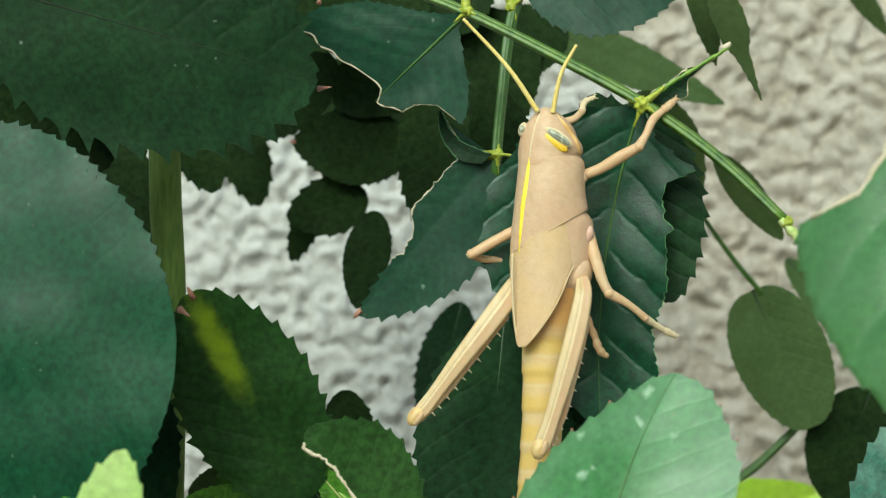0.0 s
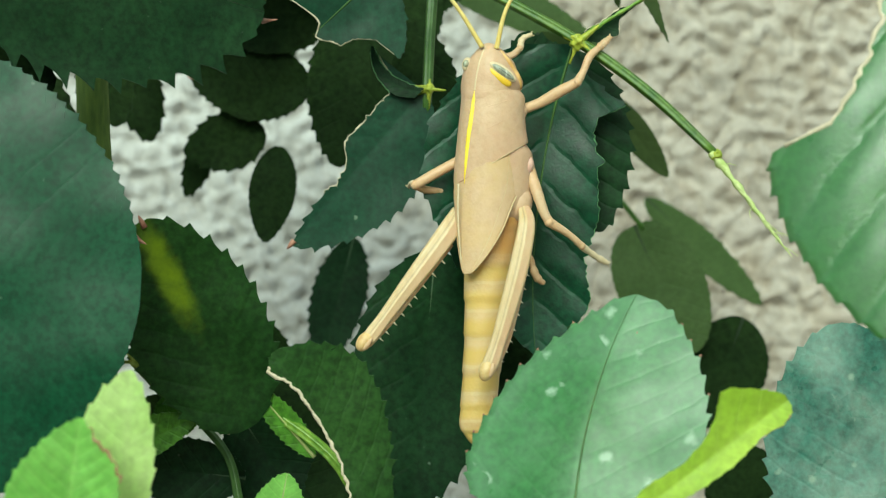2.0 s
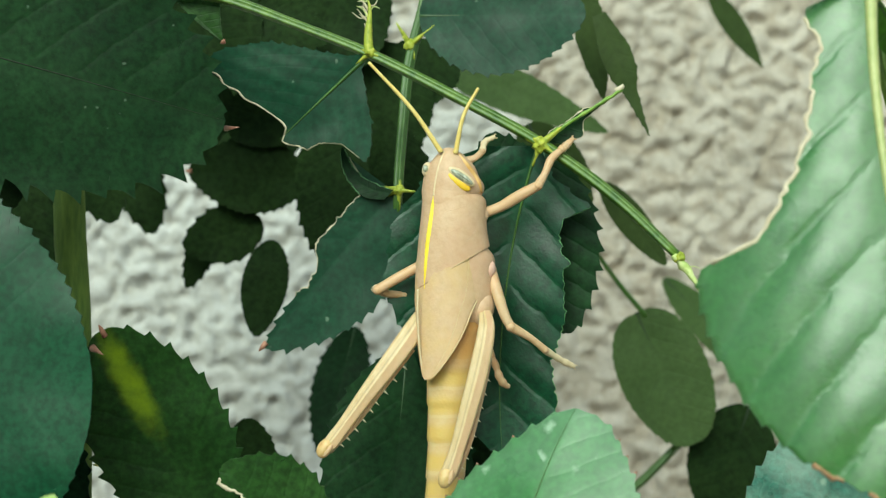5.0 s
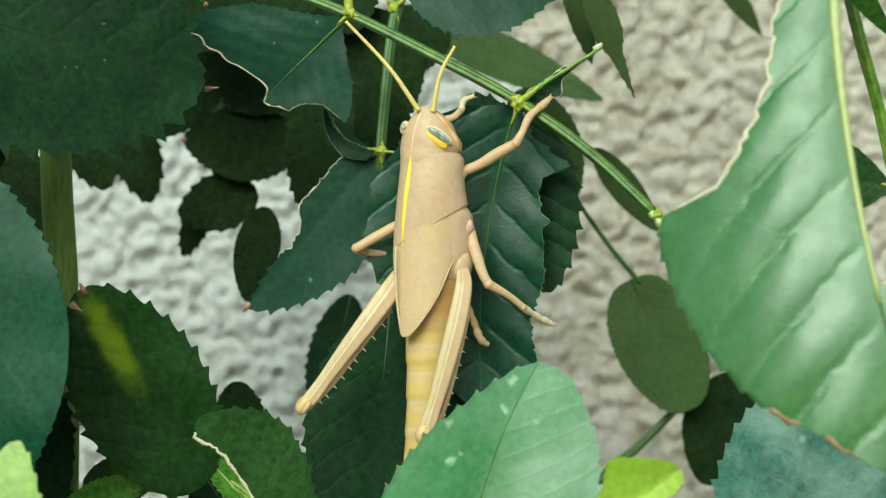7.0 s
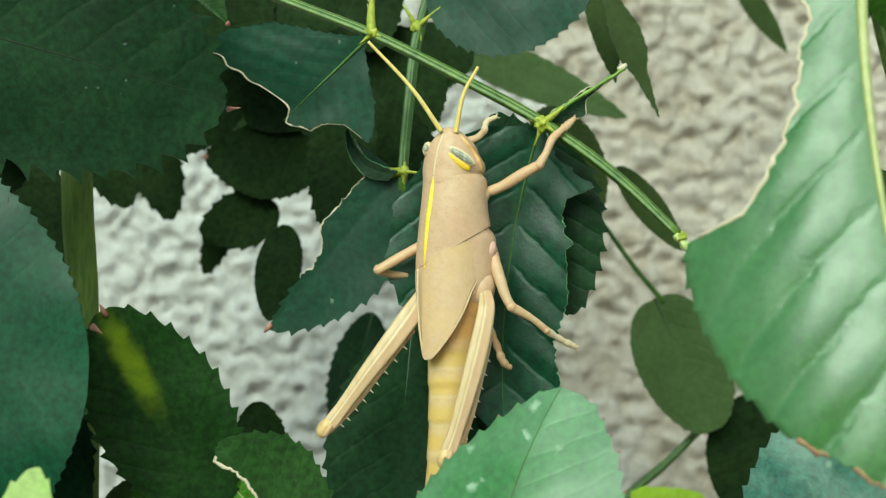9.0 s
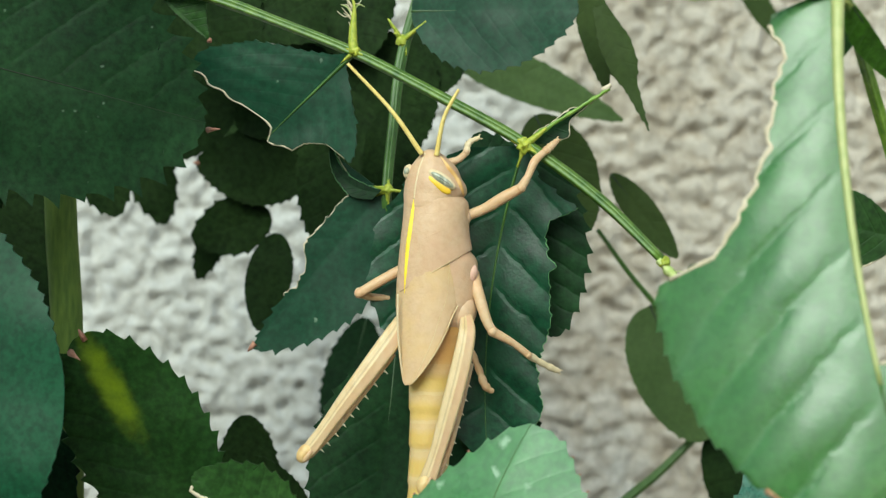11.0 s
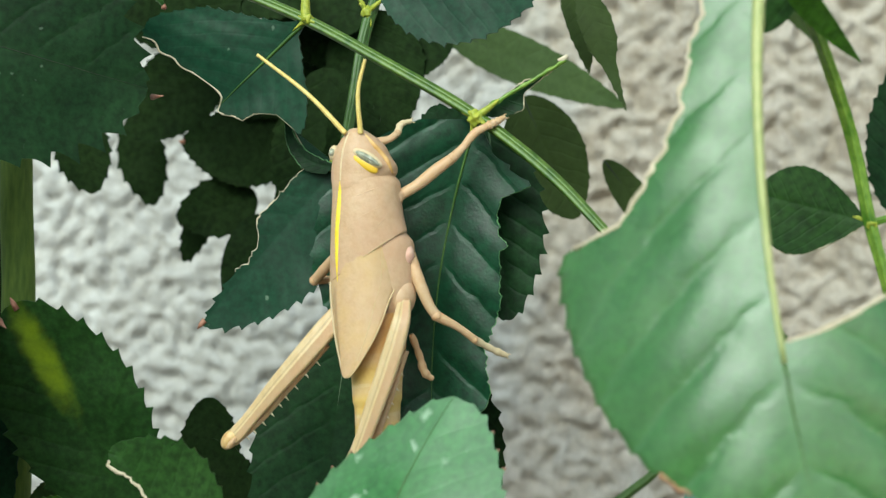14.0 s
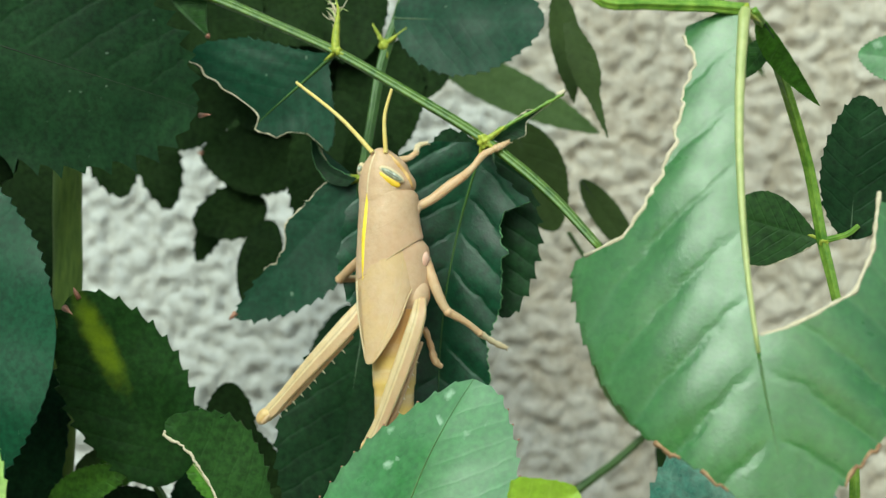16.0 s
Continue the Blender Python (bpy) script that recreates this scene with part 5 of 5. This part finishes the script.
def spiny(leg, hip, pts, side, count, size=1.0):
    """A folded shin with a row of spines."""
    hip = Vector(hip)
    bm = bmesh.new()
    g = glide(pts, 40)
    ring_tube(bm, [(Vector(q[:3]) - hip) * MM for q in g], [q[3] * MM for q in g], 10)
    part("tibia", bm, LIMB, leg)
    for k in range(count):
        q = g[int(4 + k * 34 / count)]
        at = Vector(q[:3]) - hip
        d = Vector(side)
        bm = bmesh.new()
        ring_tube(bm, [at * MM, (at + d * size * 0.6) * MM, (at + d * size * 1.1 + Vector((0, 0, -0.15))) * MM], [0.00022, 0.00015, 0.00003], 6)
        part("spine", bm, SPINE, leg)


LEGS = []
h = (5.96, -1, 9.69)
leg = jointed("fore_leg", "bent pinkish tan fore leg", h, [("femur", LIMB, [h + (0.8,), (8.56, -1.6, 10.7) + (0.82,), (11.58, -2.4, 12.4) + (0.9,), (14.07, -3, 13.67) + (0.72,)]),
              ("tibia", LIMB, [(14.07, -3, 13.67) + (0.7,), (15.21, -2.5, 15.59) + (0.58,), (16.27, -2, 17.87) + (0.62,), (17.97, -1.4, 19.47) + (0.5,)]), ("foot", LIMB, [(17.88, -1.4, 19.38) + (0.55,), (18.84, -1, 20.24) + (0.5,), (19.74, -0.4, 21.14) + (0.3,)])])
LEGS.append((leg, h, (19.74, -0.4, 21.14), (0, 0)))
h = (2.6, 1, 17.85)
leg = jointed("fore_leg", "thin tan fore leg reaching past the head", h, [("femur", LIMB, [h + (0.7,), (4.58, 1, 18.58) + (0.55,), (5.66, 1, 19.57) + (0.5,)]), ("foot", CLAW, [(5.66, 1, 19.48) + (0.45,), (6.07, 1.5, 21.08) + (0.42,), (7.48, 2, 21.87) + (0.3,)])])
LEGS.append((leg, h, (7.48, 2, 21.87), (0, 0)))
h = (6.64, -1, 0.63)
leg = jointed("middle_leg", "bent pinkish tan middle leg", h, [("femur", LIMB, [h + (0.9,), (7.71, -2.5, -3.34) + (0.9,), (8.87, -3, -6.88) + (0.78,), (9.66, -3, -8.2) + (0.68,)]),
              ("tibia", LIMB, [(9.57, -3, -8.11) + (0.75,), (12.7, -2, -9.94) + (0.55,), (14.96, -1, -11.78) + (0.55,)]), ("foot", CLAW, [(14.78, -1, -11.69) + (0.5,), (17.29, 1, -13.27) + (0.42,), (18.79, 2, -14.07) + (0.45,), (19.57, 2.4, -14.42) + (0.3,)])])
LEGS.append((leg, h, (19.57, 2.4, -14.42), (0, 0)))
h = (-4.47, -0, 1.56)
leg = jointed("middle_leg", "short tan middle leg folded back", h, [("femur", LIMB, [h + (0.8,), (-7.76, -0, -0.22) + (0.8,), (-11.05, -0, -2.09) + (0.75,)]), ("tibia", LIMB, [(-11.05, -0, -2.09) + (0.65,), (-9.45, 2, -2.7) + (0.6,), (-6.89, 3, -2.83) + (0.55,)]), ("foot", CLAW, [(-10.87, -0, -2) + (0.5,), (-11.51, 2, -1.63) + (0.35,), (-11.95, 5, -2.02) + (0.25,)])])
LEGS.append((leg, h, (-11.24, 2, -1.99), (3.6, -0.4)))
h = (-4.3, -1, -6.3)
leg = thigh("long tan hind leg with a keeled, streaked thigh", h, [h + (1.2,), (-5.65, -2, -8.72) + (1.62,), (-8.68, -3, -12.9) + (1.6,), (-12.6, -3.5, -18.0) + (1.34,), (-16.4, -3.5, -23.1) + (1.08,), (-18.0, -3.5, -25.2) + (1.15,), (-19.3, -3.5, -26.7) + (0.9,)])
spiny(leg, h, [(-18.6, -3.0, -26.9) + (0.5,), (-14.9, -2.4, -23.0) + (0.55,), (-11.3, -2.2, -18.5) + (0.52,), (-5.6, -1.6, -11.4) + (0.42,)], (0.85, 0, -0.52), 9, 1.05)
bead(Vector((-19.2, -3.4, -26.35)) - Vector(h), (1.7, 1.1, 1.15), 125, KNEE, "knee", leg)
bead(Vector((-18.75, -3.9, -26.75)) - Vector(h), (1.2, 0.7, 0.5), 125, LIMB, "knee_lobe", leg)
LEGS.append((leg, h, (-20.01, -3.5, -27.13), (-0.3, 0.1)))
h = (5.6, -3, -5.83)
leg = thigh("long tan hind leg with a keeled, streaked thigh", h, [h + (0.95,), (5.75, -5.2, -8.27) + (1.3,), (4.5, -6.3, -14.5) + (1.5,), (2.65, -6.7, -21.2) + (1.36,), (0.95, -6.8, -26.8) + (1.15,), (-0.1, -6.8, -29.7) + (1.25,), (-0.8, -6.6, -31.4) + (0.9,)])
spiny(leg, h, [(0.55, -5.6, -30.7) + (0.55,), (2.5, -5.2, -26.6) + (0.52,), (4.3, -4.6, -20.7) + (0.48,), (6.3, -3, -12.9) + (0.4,)], (0.95, -0.1, -0.3), 8, 0.75)
bm = bmesh.new()
g = glide([(6.1, 1, -11.04) + (0.4,), (7.46, 2, -14.6) + (0.42,), (8.08, 2, -16.39) + (0.5,), (8.9, 2.3, -17.3) + (0.4,), (9.5, 2.5, -17.5) + (0.25,)], 20)
ring_tube(bm, [(Vector(q[:3]) - Vector(h)) * MM for q in g], [q[3] * (1 + 0.45 * abs(math.sin(i * 0.8))) * MM for i, q in enumerate(g)], 10)
part("foot", bm, LIMB, leg)
bead(Vector((-0.72, -6.7, -30.75)) - Vector(h), (1.75, 1.1, 1.2), 106, KNEE, "knee", leg)
bead(Vector((0.0, -7.3, -30.7)) - Vector(h), (1.2, 0.6, 0.5), 106, LIMB, "knee_lobe", leg)
LEGS.append((leg, h, (-0.89, -6.6, -31.85), (-0.4, 3.0)))


def antenna(base, mid, tip):
    base = Vector(base)
    bm = bmesh.new()
    g = glide([base, mid, tip], 46)
    ring_tube(bm, [(Vector(q) - base) * MM for q in g], [(0.38 - 0.16 * i / 45) * (1 + 0.1 * (i % 2)) * MM for i in range(46)], 8)
    ob = part("antenna", bm, FEELER, hopper, "yellow ringed antenna")
    ob.location = base * MM
    return ob, base, Vector(tip)


FEELERS = [antenna((-0.85, -4.5, 18.9), (-5.15, -6, 25.25), (-11.8, -7, 32.56)), antenna((1.33, -4.5, 18.68), (2.68, -6, 24.41), (4.93, -7, 28.41))]
FEELER_AIM = [(-16.15, -7, 28.32), (-0.51, -9, 23.69)]


# ---- what moves ----
STEPS = [(0.0, 0.0, 0.0, 0.0), (8.7, 0.0, 0.0, 0.0), (11.0, 0.0, 0.0, 0.0), (11.5, 2.2, -0.76, -0.5), (12.0, 2.5, -0.9, -0.53), (12.5, 5.2, -1.95, -1.6), (13.5, 5.4, -1.85, -1.5), (16.0, 5.6, -1.95, -1.53)]


def body_pose(lean, dx, dz):
    return pose(HOME.x + (dx + 0.24 * lean) * MM, HOME.y - 0.6 * lean * MM, HOME.z + dz * MM, 0, -lean, 0)


# the light leaf sways a few millimetres in the air: seconds, mm aside, mm up
SWAY = [(0.0, 0.5, -0.5), (4.2, 0.3, -0.5), (6.3, -1.0, -0.9), (8.7, -1.1, -0.8), (11.0, -1.8, -0.95), (11.5, -1.8, -2.8), (12.0, -1.5, -1.8), (12.5, -1.5, -0.95), (13.0, -1.8, 0.0), (13.5, -1.3, 0.0), (14.5, -1.0, 0.0), (16.0, -0.7, 0.0)]


def motions():
    walk(light_leaf, [(t, Matrix.Translation((dx * MM, 0, dz * MM))) for t, dx, dz in SWAY])
    walk(hopper, [(t, body_pose(*q)) for t, *q in STEPS])
    start = body_pose(0, 0, 0)
    for leg, hip, foot, (dx, dz) in LEGS:
        knee, shins = first_knee.get(leg.name, (None, []))
        hip, foot = Vector(hip) * MM, Vector(foot) * MM
        bends = shins and (foot - knee * MM).length > 0.004
        rows, shin_rows = [], []
        for t, *q in STEPS:
            share = min(1.0, q[0] / (2.5 if dz > 2 else 5.2))
            held = body_pose(*q).inverted() @ (start @ foot + Vector((dx, 0, dz)) * MM * share)
            turn = (foot - hip).rotation_difference(held - hip)
            if bends:
                # the knee opens or closes so that the foot keeps its hold
                k = knee * MM
                upper, lower = (k - hip).length, (foot - k).length
                reach = min((held - hip).length, (upper + lower) * 0.999)
                along = (upper ** 2 - lower ** 2 + reach ** 2) / (2 * reach)
                way = (held - hip).normalized()
                out = turn @ (k - hip)
                out = (out - way * out.dot(way)).normalized()
                k2 = hip + way * along + out * math.sqrt(max(upper ** 2 - along ** 2, 0.0))
                turn = (k - hip).rotation_difference(k2 - hip)
                swing = (foot - k).rotation_difference(held - k2)
                thigh_pose = Matrix.Translation(hip) @ turn.to_matrix().to_4x4()
                shin_rows.append((t, thigh_pose.inverted() @ Matrix.Translation(k2) @ swing.to_matrix().to_4x4()))
            rows.append((t, Matrix.Translation(hip) @ turn.to_matrix().to_4x4()))
        walk(leg, rows)
        for shin in shins if bends else []:
            walk(shin, shin_rows)
    for (feeler, base, tip), aim in zip(FEELERS, FEELER_AIM):
        at = Vector(base) * MM
        held = body_pose(*STEPS[5][1:]).inverted() @ (start @ (Vector(aim) * MM)) - at
        turn = (tip * MM - at).rotation_difference(held).to_matrix().to_4x4()
        rest, moved = Matrix.Translation(at), Matrix.Translation(at) @ turn
        walk(feeler, [(0.0, rest), (11.0, rest), (12.0, rest), (12.5, moved), (16.0, moved)])


motions()
